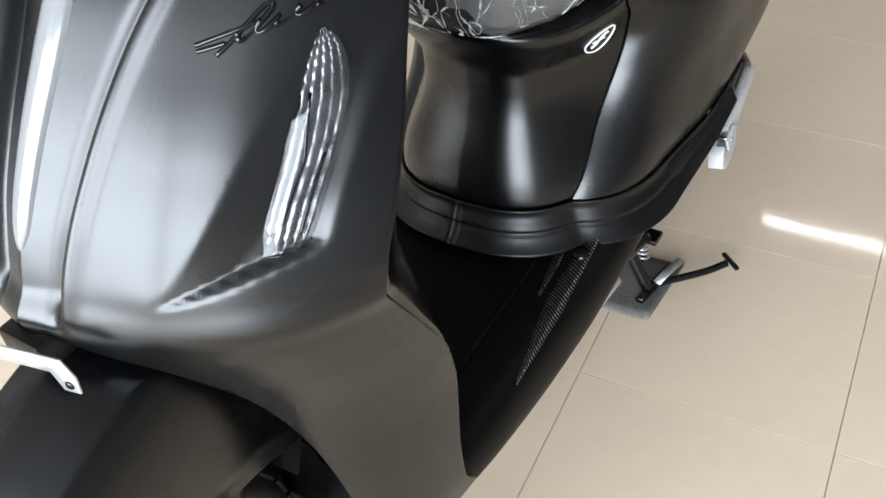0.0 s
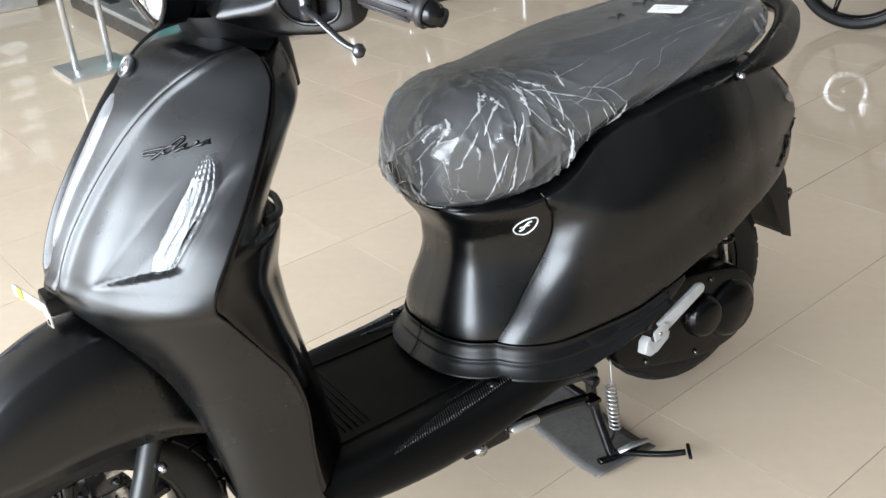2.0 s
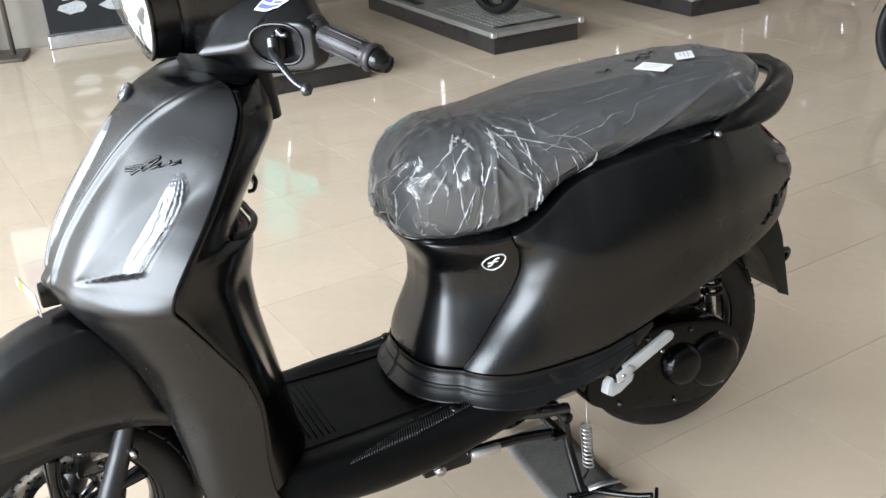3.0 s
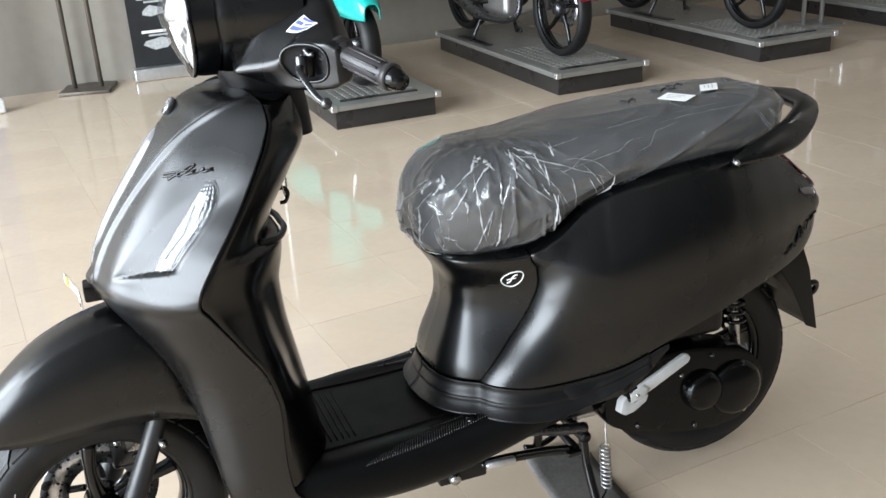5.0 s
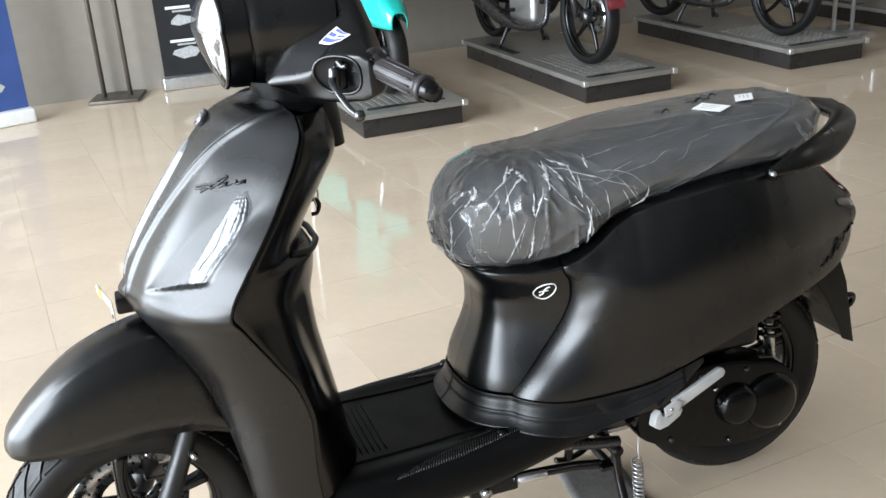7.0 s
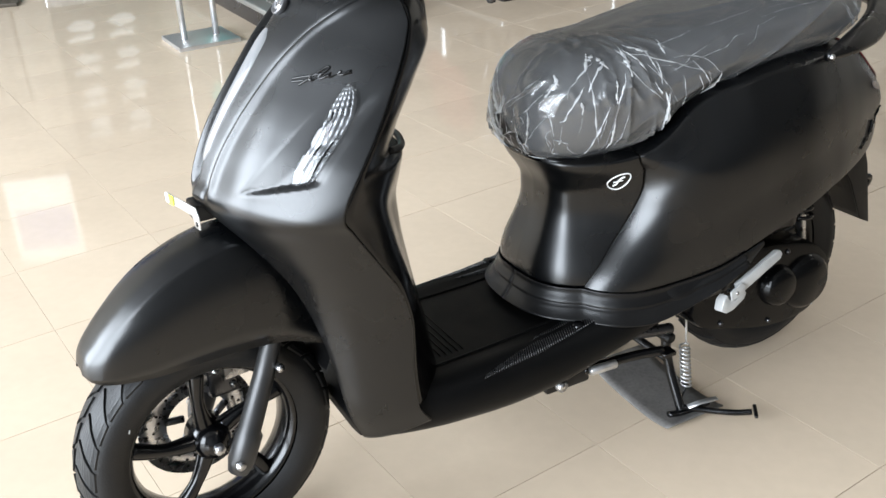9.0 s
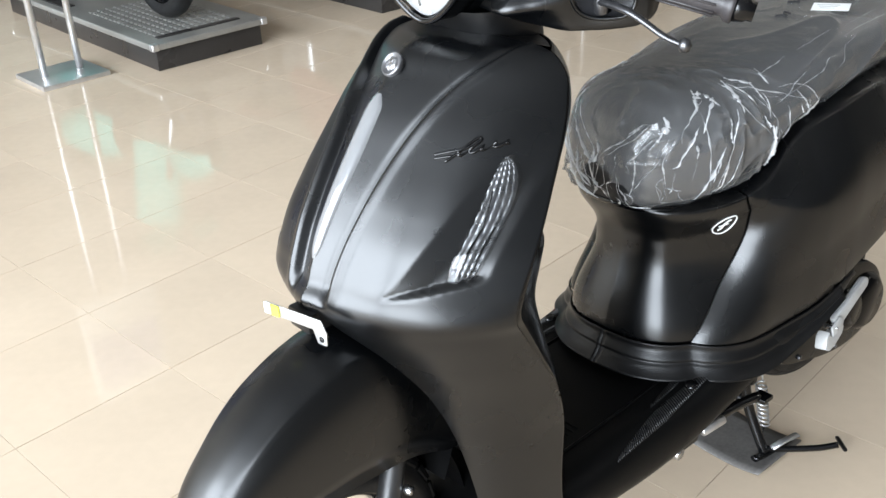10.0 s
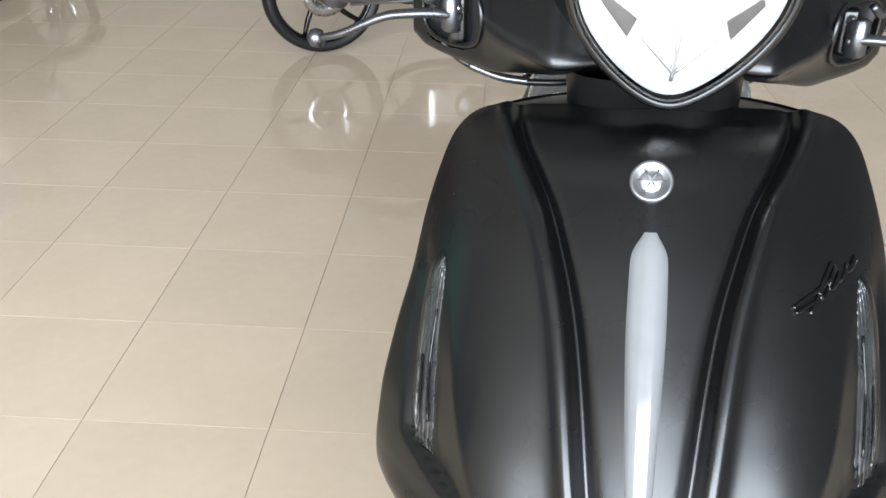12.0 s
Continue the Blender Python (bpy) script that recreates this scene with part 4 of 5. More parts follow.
    for ln_ in (((1.395, .532), (1.412, .536), (1.425, .546), (1.436, .541), (1.450, .556), (1.462, .552)), ((1.430, .538), (1.443, .549), (1.458, .571), (1.466, .566), (1.457, .548)), ((1.462, .553), (1.474, .566), (1.482, .560), (1.492, .575), (1.502, .570), (1.514, .580), (1.528, .582))):
        part("emblem_stroke", sweep(curve_pts([at_xz(x, z, .0022) * [1, s, 1] for x, z in ln_], 30), .0019 + .0007 * np.sin(np.arange(30) * .9), 6), GLOSSBLACK, cover)

# lower side panels that close the gap between footboard and side cover
for s in (-1, 1):
    rows = []
    for x in np.linspace(.79, 1.085, 40):
        s_ = arc_at(x)
        a = skin(s_, 0)
        w0 = float(smooth1(px, phw, min(x, 1.06)))
        tb = np.array([x, w0 + .001, float(smooth1([.79, .90, 1.0, 1.05, 1.085], [.352, .322, .326, .352, .398], x))])
        ta = np.array([a[0], a[1] + .002, a[2] - .004])
        tuck = 1 - float(sstep(.79, .90, x))
        rows.append([(ta * (1 - v) + tb * v + np.array([0, .012 * math.sin(math.pi * v) * (1 - tuck) - .030 * tuck, -.006 * tuck])) * [1, s, 1] for v in np.linspace(0, 1, 12)])
    thick(part("lower_side_panel", sheet(rows), PLASTIC, label="black lower side panel"), .003)

# tail lamp between the covers
tl_rows = []
for x in np.linspace(1.405, 1.578, 26):
    s_ = arc_at(x)
    e = skin(s_, 1.0)
    tl_rows.append([(e[0] + .012 * (1 - k * k) + .004, e[1] * .965 * k, e[2] + .006 + .010 * (1 - k * k)) for k in np.linspace(-1, 1, 17)])
thick(part("tail_lamp", sheet(tl_rows), REDLENS, label="dark red tail lamp between the side covers"), .003)
thick(part("tail_cover", sheet([[(x, y * (float(smooth1(pl_s, plan, arc_at(x))[1]) - .030), float(smooth1(pl_s, pt, arc_at(x))) - .002 + .012 * (1 - y * y)) for y in np.linspace(-1, 1, 14)] for x in np.linspace(1.25, 1.41, 12)]), PAINT, label="satin black tail cover behind the seat"), .003)
part("seat_base", sheet([[(x, y * float(smooth1([.67, .75, .9, 1.1, 1.3, 1.42], [.06, .105, .140, .165, .15, .10], x)), float(smooth1([.67, .85, .97, 1.1, 1.3, 1.42], [.634, .634, .690, .722, .735, .735], x))) for y in np.linspace(-1, 1, 9)] for x in np.linspace(.67, 1.42, 40)]), PLASTIC)

part("seat_lip", sweep(curve_pts([(.735, -.108, .632), (.700, -.088, .634), (.676, -.052, .636), (.668, 0, .637), (.676, .052, .636), (.700, .088, .634), (.735, .108, .632)], 50), .0085, 10, .8), GLOSSBLACK)

# seat
sx = np.array([.640, .649, .669, .703, .76, .83, .88, .955, 1.035, 1.19, 1.30, 1.39, 1.455, 1.482])
stp = np.array([.712, .750, .786, .814, .828, .832, .835, .845, .853, .862, .865, .862, .846, .815])
sbt = np.array([.690, .660, .638, .630, .626, .629, .650, .698, .722, .740, .746, .756, .778, .802])
shw = np.array([.020, .060, .092, .118, .144, .156, .161, .165, .166, .162, .150, .126, .070, .022])


def seat_ring(x, grow=0.0, m=56):
    t0, b0, w0 = (float(smooth1(sx, k, x)) for k in (stp, sbt, shw))
    t0, b0, w0 = t0 + grow, b0 - grow * .4, w0 + grow
    a = np.linspace(0, 2 * math.pi, m, endpoint=False)
    c, s = np.cos(a), np.sin(a)
    y = w0 * np.sign(c) * np.abs(c) ** .62
    z = (t0 + b0) / 2 + (t0 - b0) / 2 * np.sign(s) * np.abs(s) ** .72
    y *= 1 - .07 * sstep(.3, 1, s)
    return np.stack([np.full(m, x), y, z], 1)


xs_ = .640 + (1.482 - .640) * (.5 - .5 * np.cos(np.linspace(0, math.pi, 90))) * .6 + np.linspace(0, 1, 90) * (1.482 - .640) * .4
ST = np.array([seat_ring(x) for x in xs_])
n_, m_ = ST.shape[:2]
seat = part("seat", fix_normals(mesh_of(ST.reshape(-1, 3), grid_faces(n_, m_, True) + [tuple(range(m_)), tuple((n_ - 1) * m_ + k for k in reversed(range(m_)))])), VINYL, label="long black vinyl seat")

# clear polythene bag pulled over the seat: creased, gathered at its hem
wx = np.concatenate([np.linspace(.634, .70, 80), np.linspace(.7025, 1.490, 300)])
WR = []
for x in wx:
    xr = min(max(x, .6405), 1.4815)
    r = seat_ring(xr, .004, 240)
    r[:, 0] = x
    WR.append(r)
WR = np.array(WR)
cen = np.array([.88, 0, .76])
D = WR - cen
for i in range(WR.shape[0]):
    for j in range(WR.shape[1]):
        p = WR[i, j]
        lowz = 1 - sstep(.66, .86, p[2])
        front = 1 - sstep(.70, 1.15, p[0])
        # creases radiate from the crown of the nose, tighter near the hem
        dv = Vector((p[0] - .80, p[1] * .8, p[2] - .885))
        dl = dv.length
        q_ = dv / dl + .07 * noise.noise_vector(Vector(p) * 7)
        f1 = 1 - min(1, abs(noise.noise(q_ * 3.1 + Vector((2, 5, dl * 2)))) * 3.0)
        f2 = 1 - min(1, abs(noise.noise(q_ * 6.5 + Vector((7, 1, dl * 5)))) * 3.0)
        f3 = 1 - min(1, abs(noise.noise(q_ * 14 + Vector((3, 9, dl * 9)))) * 2.6)
        patchy = .25 + 1.1 * max(0, noise.noise(Vector(p) * 8 + Vector((4, 4, 4))) + .35)
        f1, f2, f3 = f1 * patchy ** .5, f2 * patchy ** .7, f3 * patchy
        l1 = 1 - min(1, abs(noise.noise((p[0] * 2.2, p[2] * 16 - p[0] * 5, p[1] * 7))) * 3.2)
        l2 = 1 - min(1, abs(noise.noise((p[0] * 5, p[2] * 30 - p[0] * 9, p[1] * 18))) * 3.0)
        hemf = .35 + .65 * lowz
        d = D[i, j] * [0.25, 1, 1]
        d = d / (np.linalg.norm(d) + 1e-9)
        lift = front * hemf * (.0100 * f1 ** 3 + .0070 * f2 ** 3 + .0014 * f3 ** 2) + (1 - front * .7) * (.0055 * l1 ** 4 + .0022 * l2 ** 3)
        WR[i, j] = p + d * (lift + .0008)
wf = [f for f in grid_faces(WR.shape[0], WR.shape[1], True)]
flatw = WR.reshape(-1, 3)
hem = lambda x: float(smooth1(sx, sbt, min(max(x, .642), 1.480)))
wf = [f for f in wf if min(flatw[k][2] for k in f) > hem(flatw[f[0]][0]) + .003 + .004 * noise.noise(flatw[f[0]] * 40)]
wrap_me = mesh_of(flatw, wf)
bm = bmesh.new()
bm.from_mesh(wrap_me)
bmesh.ops.delete(bm, geom=[v for v in bm.verts if not v.link_faces], context="VERTS")
bmesh.ops.recalc_face_normals(bm, faces=bm.faces)
bm.to_mesh(wrap_me)
bm.free()
wrap = tagged(obj("plastic_wrap", wrap_me, WRAP), "creased clear polythene wrap pulled over the black scooter seat", "plastic wrap")
wrap.matrix_basis = SCOOTER


def seat_sticker(x, y, turn, w, h):
    st = tagged(obj("paper_label", block((w, h, .0008), (0, 0, 0), 0), WHITEPAPER), "small white paper label stuck on the plastic seat wrap", "label", "labels on the seat wrap")
    z = float(smooth1(sx, stp, x)) + .0125 - 1.2 * y * y
    st.matrix_basis = SCOOTER @ pose(x, y, z, 0, -2, 0) @ pose(0, 0, 0, -100 * y, 0, turn)
    for k in range(3):
        obj("print_bar", block((w * (.62 - .12 * k), .0022, .0004), (-w * .08, h * (.22 - .22 * k), .0007), 0), PRINTGREY, st)


seat_sticker(1.205, -.066, -68, .066, .036)
seat_sticker(1.295, -.045, -122, .056, .034)

# pinched folds with painted white glints: fans from the nose's crown, long lines along the back
random.seed(11)
WV = WR.reshape(-1, 3)
WV = WV[(WV[:, 2] > .64)]


def film_glint_fold(a, b, c, r):
    """A thin raised fold through three points laid onto the film."""
    P0 = curve_pts([a, b, c], 18)
    out = []
    for k, p in enumerate(P0):
        p = p + np.array(noise.noise_vector(Vector(p) * 30)) * .0022
        d = ((WV - p) ** 2).sum(1)
        q = WV[np.argpartition(d, 5)[:5]].mean(0)
        o = (q - np.array([q[0], 0, .70]))
        out.append(q + o / np.linalg.norm(o) * .0010)
    out = np.array(out)
    out[1:-1] = (out[:-2] + out[1:-1] * 2 + out[2:]) / 4
    w = r * np.sin(np.linspace(.12, math.pi - .12, 18)) ** .8 * np.array([.25 + 1.5 * random.random() ** 1.5 for _ in range(18)])
    return sweep(out, w, 6, .22)


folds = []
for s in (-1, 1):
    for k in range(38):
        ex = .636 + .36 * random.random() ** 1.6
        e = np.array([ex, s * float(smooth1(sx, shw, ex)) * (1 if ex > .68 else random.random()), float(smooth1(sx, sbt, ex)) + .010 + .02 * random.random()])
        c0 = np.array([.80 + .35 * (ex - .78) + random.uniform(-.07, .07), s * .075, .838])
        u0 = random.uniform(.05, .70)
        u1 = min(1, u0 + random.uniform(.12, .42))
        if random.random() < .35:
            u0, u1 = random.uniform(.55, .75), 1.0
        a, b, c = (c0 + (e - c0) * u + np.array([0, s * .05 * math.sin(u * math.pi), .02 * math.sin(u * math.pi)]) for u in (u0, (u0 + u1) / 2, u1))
        folds.append(film_glint_fold(a, b, c, random.choice((.0008, .0016, .0030, .0050))))
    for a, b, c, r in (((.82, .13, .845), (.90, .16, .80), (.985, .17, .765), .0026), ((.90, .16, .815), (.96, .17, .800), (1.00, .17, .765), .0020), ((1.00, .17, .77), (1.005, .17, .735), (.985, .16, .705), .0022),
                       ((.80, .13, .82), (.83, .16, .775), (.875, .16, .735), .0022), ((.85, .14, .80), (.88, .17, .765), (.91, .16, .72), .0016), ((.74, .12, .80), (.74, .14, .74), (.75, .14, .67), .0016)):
        folds.append(film_glint_fold(*[np.array(p) * [1, s, 1] for p in (a, b, c)], r))
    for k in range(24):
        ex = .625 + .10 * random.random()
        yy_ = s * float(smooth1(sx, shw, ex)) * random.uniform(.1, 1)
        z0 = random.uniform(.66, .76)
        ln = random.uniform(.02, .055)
        folds.append(film_glint_fold(*[np.array([ex - .01, yy_ * (1 + .1 * u), z0 - ln * u]) + np.array([random.uniform(-.008, .008) for _ in range(3)]) for u in (0, .5, 1)], random.choice((.0008, .0016, .0030))))
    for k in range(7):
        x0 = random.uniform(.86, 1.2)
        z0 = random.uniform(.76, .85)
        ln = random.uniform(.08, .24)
        folds.append(film_glint_fold(*[np.array([x0 + ln * u, s * (.15 - .03 * (z0 - .76) / .09), z0 + (.03 * u)]) for u in (0, .5, 1)], random.choice((.0005, .0008, .0011))))
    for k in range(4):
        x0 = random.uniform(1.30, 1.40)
        folds.append(film_glint_fold(*[np.array([x0 + .07 * u, s * .15, .845 - .09 * u]) for u in (0, .5, 1)], random.choice((.0008, .0014, .0022))))
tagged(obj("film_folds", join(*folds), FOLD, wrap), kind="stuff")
for x, y, s_, n in ((1.20, .012, .016, 7), (1.11, -.02, .012, 6), (1.25, .035, .014, 6), (1.38, -.05, .008, 4), (1.37, .01, .008, 3)):
    pts = [(x + s_ * .5 * k + .006 * math.sin(k * 2.1), y + .010 * math.cos(k * 1.7), float(smooth1(sx, stp, x + s_ * .5 * k)) + .0078 - 1.6 * y * y) for k in range(n)]
    part("marker_scribble", sweep(curve_pts(pts, 8 * n), .0016, 5), INK, wrap)

# front mudguard
fxk = np.array([-.186, -.178, -.160, -.135, -.08, -.027, .03, .08, .13, .18, .215, .236])
fzt = np.array([.472, .492, .514, .540, .584, .614, .634, .642, .634, .598, .540, .480])
fzb = np.array([.462, .456, .452, .450, .448, .450, .450, .446, .438, .418, .398, .392])
fhw = np.array([.016, .036, .052, .062, .074, .080, .084, .086, .086, .084, .080, .078])
FD = []
for x in np.concatenate([np.linspace(-.186, -.15, 24), np.linspace(-.148, .236, 70)]):
    t0, b0, w0 = (float(smooth1(fxk, k, x)) for k in (fzt, fzb, fhw))
    row = []
    for k in np.linspace(-1, 1, 49):
        a = k * math.pi / 2
        y = w0 * math.copysign(abs(math.sin(a)) ** .74, a)
        z = b0 + (t0 - b0) * math.cos(a) ** .62 if abs(k) < 1 else b0
        z += .009 * math.exp(-abs(abs(k) - .40) / .07) * float(sstep(-.15, -.05, x))
        row.append((x, y, z))
    FD.append(row)
fender = thick(part("front_mudguard", sheet(FD), PAINT, label="satin black front mudguard"), .003)
part("inner_mudguard", sheet([[(.0 + .262 * math.cos(a) * 1.0, y, .247 + .262 * math.sin(a)) for y in np.linspace(-.066, .066, 9)] for a in np.linspace(.15, 1.45, 24)]), PLASTIC, fender)
part("mud_flap", sheet([[(.236 - .03 * v + .01 * math.sin(v * 3), y, .47 - .13 * v) for y in np.linspace(-.075, .075, 9)] for v in np.linspace(0, 1, 10)]), PLASTIC, fender)


# wheels
def wheel(cx, cz, disc_side, nspoke=5):
    root = part("wheel", lathe([(.150, -.034), (.158, -.038), (.162, -.030), (.150, -.020), (.146, 0), (.150, .020), (.162, .030), (.158, .038), (.150, .034), (.143, .022), (.139, 0), (.143, -.022)], 72, "y", closed=True), GLOSSBLACK, label="black cast wheel with five spokes")
    root.matrix_basis = pose(cx, 0, cz)
    prof = [(.156, -.040), (.172, -.052), (.190, -.056), (.204, -.053), (.216, -.045), (.225, -.030), (.2295, -.012), (.230, 0), (.2295, .012), (.225, .030), (.216, .045), (.204, .053), (.190, .056), (.172, .052), (.156, .040)]
    tyre = part("tyre", lathe(prof, 96, "y"), RUBBER, root, "black road tyre with slanted grooves")
    # tread: slanted grooves shown as dark recessed slots between raised lugs
    lug_v, lug_f = [], []
    nb = 30
    for k in range(nb):
        for sgn in (-1, 1):
            a0 = 2 * math.pi * (k + (.5 if sgn > 0 else 0)) / nb
            for i_ in range(9):
                u0 = i_ / 8
                y = sgn * (.006 + .042 * u0)
                r = float(np.interp(abs(y), [0, .012, .030, .045, .053], [.230, .2295, .225, .216, .204])) + .0042
                aa = a0 + .20 * u0 ** 1.3
                for d in (0, 2 * math.pi / nb * .80):
                    lug_v.append(((r) * math.cos(aa + d), y, r * math.sin(aa + d)))
                    lug_v.append(((r - .008) * math.cos(aa + d), y, (r - .008) * math.sin(aa + d)))
            b = len(lug_v) - 36
            for i_ in range(8):
                q = b + i_ * 4
                lug_f += [(q, q + 2, q + 6, q + 4), (q, q + 4, q + 5, q + 1), (q + 2, q + 3, q + 7, q + 6)]
            lug_f += [(b, b + 1, b + 3, b + 2), (b + 32, b + 34, b + 35, b + 33)]
    part("tread", fix_normals(mesh_of(lug_v, lug_f, False)), RUBBER, tyre)
    for k in range(nspoke):
        a = 2 * math.pi * k / nspoke + .35
        c, s = math.cos(a), math.sin(a)
        path = [(r * c - .010 * math.sin(3 * r / .15) * s, -.010 + .004 * math.cos(r * 30), r * s + .010 * math.sin(3 * r / .15) * c) for r in np.linspace(.026, .146, 14)]
        part("spoke", sweep(path, np.interp(np.linspace(0, 1, 14), [0, .5, 1], [.018, .012, .016]), 10, 1.0, (0, 1, 0)), GLOSSBLACK, root)
    part("hub", lathe([(0, -.046), (.016, -.046), (.018, -.042), (.024, -.040), (.034, -.026), (.036, .026), (.026, .044), (0, .046)], 32, "y"), GLOSSBLACK, root)
    part("axle_nut", lathe([(0, -.058), (.009, -.058), (.011, -.055), (.011, -.046)], 6, "y"), STEEL, root)
    for a in (2.5, 3.4):
        part("size_mark", block((.007, .0006, .002), (.178 * math.cos(a), -.0540, .178 * math.sin(a)), 0, 1, Matrix.Rotation(-a + 1.2, 4, "Y")), PRINTGREY, tyre)
    if disc_side:
        rings, nseg = [], 60
        me = join(lathe([(.058, .052), (.110, .052), (.110, .056), (.058, .056)], nseg, "y", closed=True))
        disc = part("brake_disc", me, STEEL, root, "drilled steel brake disc")
        for k in range(30):
            a = 2 * math.pi * k / 30
            for r in (.074 + .008 * (k % 2), .096):
                part("drill_hole", rod((r * math.cos(a + r * 4), .0512, r * math.sin(a + r * 4)), (r * math.cos(a + r * 4), .0525, r * math.sin(a + r * 4)), .0032, 8), GLOSSBLACK, disc)
        for k in range(5):
            a = 2 * math.pi * k / 5
            part("disc_arm", rod((.03 * math.cos(a), .048, .03 * math.sin(a)), (.062 * math.cos(a + .3), .054, .062 * math.sin(a + .3)), .007, 8), DARKMETAL, disc)
    return root


fw = wheel(0.0, .247, True)
rw = wheel(1.295, .247, False)
rw.location = (1.295, 0, .247)

# fork, caliper and axle
for s in (-1, 1):
    leg = part("fork_leg", sweep([(.140, s * .056, .500), (.122, s * .064, .452), (.092, s * .078, .390), (.045, s * .091, .295), (.043, s * .093, .289), (.020, s * .094, .240), (.012, s * .094, .222)], [.0150, .0165, .0185, .0200, .0235, .0235, .018], 20), FORKGREY, label="dark grey fork leg")
    part("axle_bolt", rod((.012, s * .094, .247), (.012, s * .120, .247), .009, 12), STEEL, leg)
    part("guard_bolt", rod((.112, s * .090, .398), (.112, s * .104, .398), .0075, 12), STEEL, leg)
cal = part("brake_caliper", block((.060, .040, .075), (.060, .066, .318), .010, 3), DARKMETAL, label="dark brake caliper")
part("pin", rod((.045, .040, .340), (.045, .046, .340), .007), STEEL, cal)
part("pin", rod((.075, .040, .300), (.075, .046, .300), .007), STEEL, cal)
part("caliper_bracket", block((.05, .006, .07), (.085, .046, .350), .004), STEEL, cal)
part("steering_stem", rod((.145, 0, .50), (.34, 0, .95), .022), PLASTIC)
part("fork_yoke", block((.04, .14, .03), (.150, 0, .50), .008), PLASTIC)

# the steering is turned a little to the left
axis = Vector((.195, 0, .45)).normalized()
turn = Matrix.Translation((.145, 0, .50)) @ Matrix.Rotation(radians(6.5), 4, axis) @ Matrix.Translation((-.145, 0, -.50))


def sweep_forward(ob):
    """The bars sweep forward and up towards their ends."""
    xyz = np.array([v.co for v in ob.data.vertices])
    xyz[:, 0] -= .107 * np.abs(xyz[:, 1])
    xyz[:, 2] += .045 * np.abs(xyz[:, 1]) + .050 * np.maximum(0, xyz[:, 1])
    xyz[:, 0] += .040 * np.maximum(0, xyz[:, 1])
    ob.data.vertices.foreach_set("co", xyz.ravel())
    ob.data.update()
    for c in ob.children:
        sweep_forward(c)


for ob in scooter.children:
    if ob.name.split(".")[0] in ("grip", "brake_lever", "brake_hose"):
        sweep_forward(ob)
    if ob.name.split(".")[0] in ("handlebar_cover", "grip", "brake_lever", "headlamp", "brake_hose", "front_mudguard", "wheel", "fork_leg", "brake_caliper", "fork_yoke") and ob is not rw:
        ob.matrix_basis = turn @ ob.matrix_basis

# under-cowl dark liner closing the wheel arch
part("arch_liner", sheet([[(float(smooth1([.25, .40, .52, .62, .68], [.300, .262, .232, .190, .130], z)) + .02 * (1 - (y / .15) ** 2), y, z) for y in np.linspace(-.15, .15, 13)] for z in np.linspace(.25, .68, 22)]), PLASTIC)

# engine and drive case
case = [(.985, .285), (1.02, .325), (1.09, .352), (1.18, .356), (1.25, .345), (1.32, .325), (1.365, .285), (1.378, .240), (1.365, .195), (1.320, .160), (1.25, .150), (1.17, .160), (1.09, .182), (1.02, .205), (.988, .235)]
cs = curve_pts(case + case[:1], 70)[:-1]
eng = part("drive_case", prism([tuple(p) for p in cs], -.155, -.070, .012), CASEBLACK, label="glossy black drive case")
part("case_boss", lathe([(0, -.182), (.030, -.182), (.040, -.176), (.046, -.162), (.048, -.150)], 36, "y", (1.215, 0, .255)), CASEBLACK, eng)
part("case_boss", lathe([(0, -.176), (.050, -.174), (.062, -.164), (.066, -.150)], 40, "y", (1.300, 0, .240)), CASEBLACK, eng)
for x, z in ((1.03, .295), (1.13, .338), (1.24, .328), (1.355, .262), (1.325, .180), (1.20, .172), (1.06, .208), (1.165, .300)):
    part("case_bolt", rod((x, -.154, z), (x, -.160, z), .0055, 10), STEEL if (x in (1.165, 1.325)) else DARKMETAL, eng)
part("air_box", block((.23, .10, .12), (1.17, -.09, .425), .025, 4), PLASTIC, eng)
part("crankcase", block((.30, .20, .16), (1.00, 0, .300), .03, 3), DARKMETAL, eng)
part("intake_pipe", rod((1.02, -.06, .36), (1.10, -.08, .40), .022), PLASTIC, eng)
exh = part("exhaust", sweep([(1.02, .10, .22), (1.10, .14, .23), (1.18, .155, .25), (1.30, .158, .28), (1.52, .160, .32), (1.56, .160, .325)], [.018, .020, .050, .058, .056, .030], 20), PLASTIC, label="black exhaust silencer")

# rear shock absorber
sh0, sh1 = np.array([1.325, -.088, .500]), np.array([1.352, -.088, .285])
shock = part("shock_absorber", rod(sh0, sh1, .012), STEEL, label="rear shock absorber with a black spring")
d_ = sh1 - sh0
turns = [sh0 + d_ * (.08 + .62 * k / 120) + .024 * (np.array([1, 0, .12]) * math.cos(k / 120 * 2 * math.pi * 6.5) + np.array([0, 1, 0]) * math.sin(k / 120 * 2 * math.pi * 6.5)) for k in range(121)]
part("spring", sweep(turns, .0048, 8), GLOSSBLACK, shock)
part("shock_eye", rod(sh1 + [0, -.014, 0], sh1 + [0, .014, 0], .018, 16), ALLOY, shock)

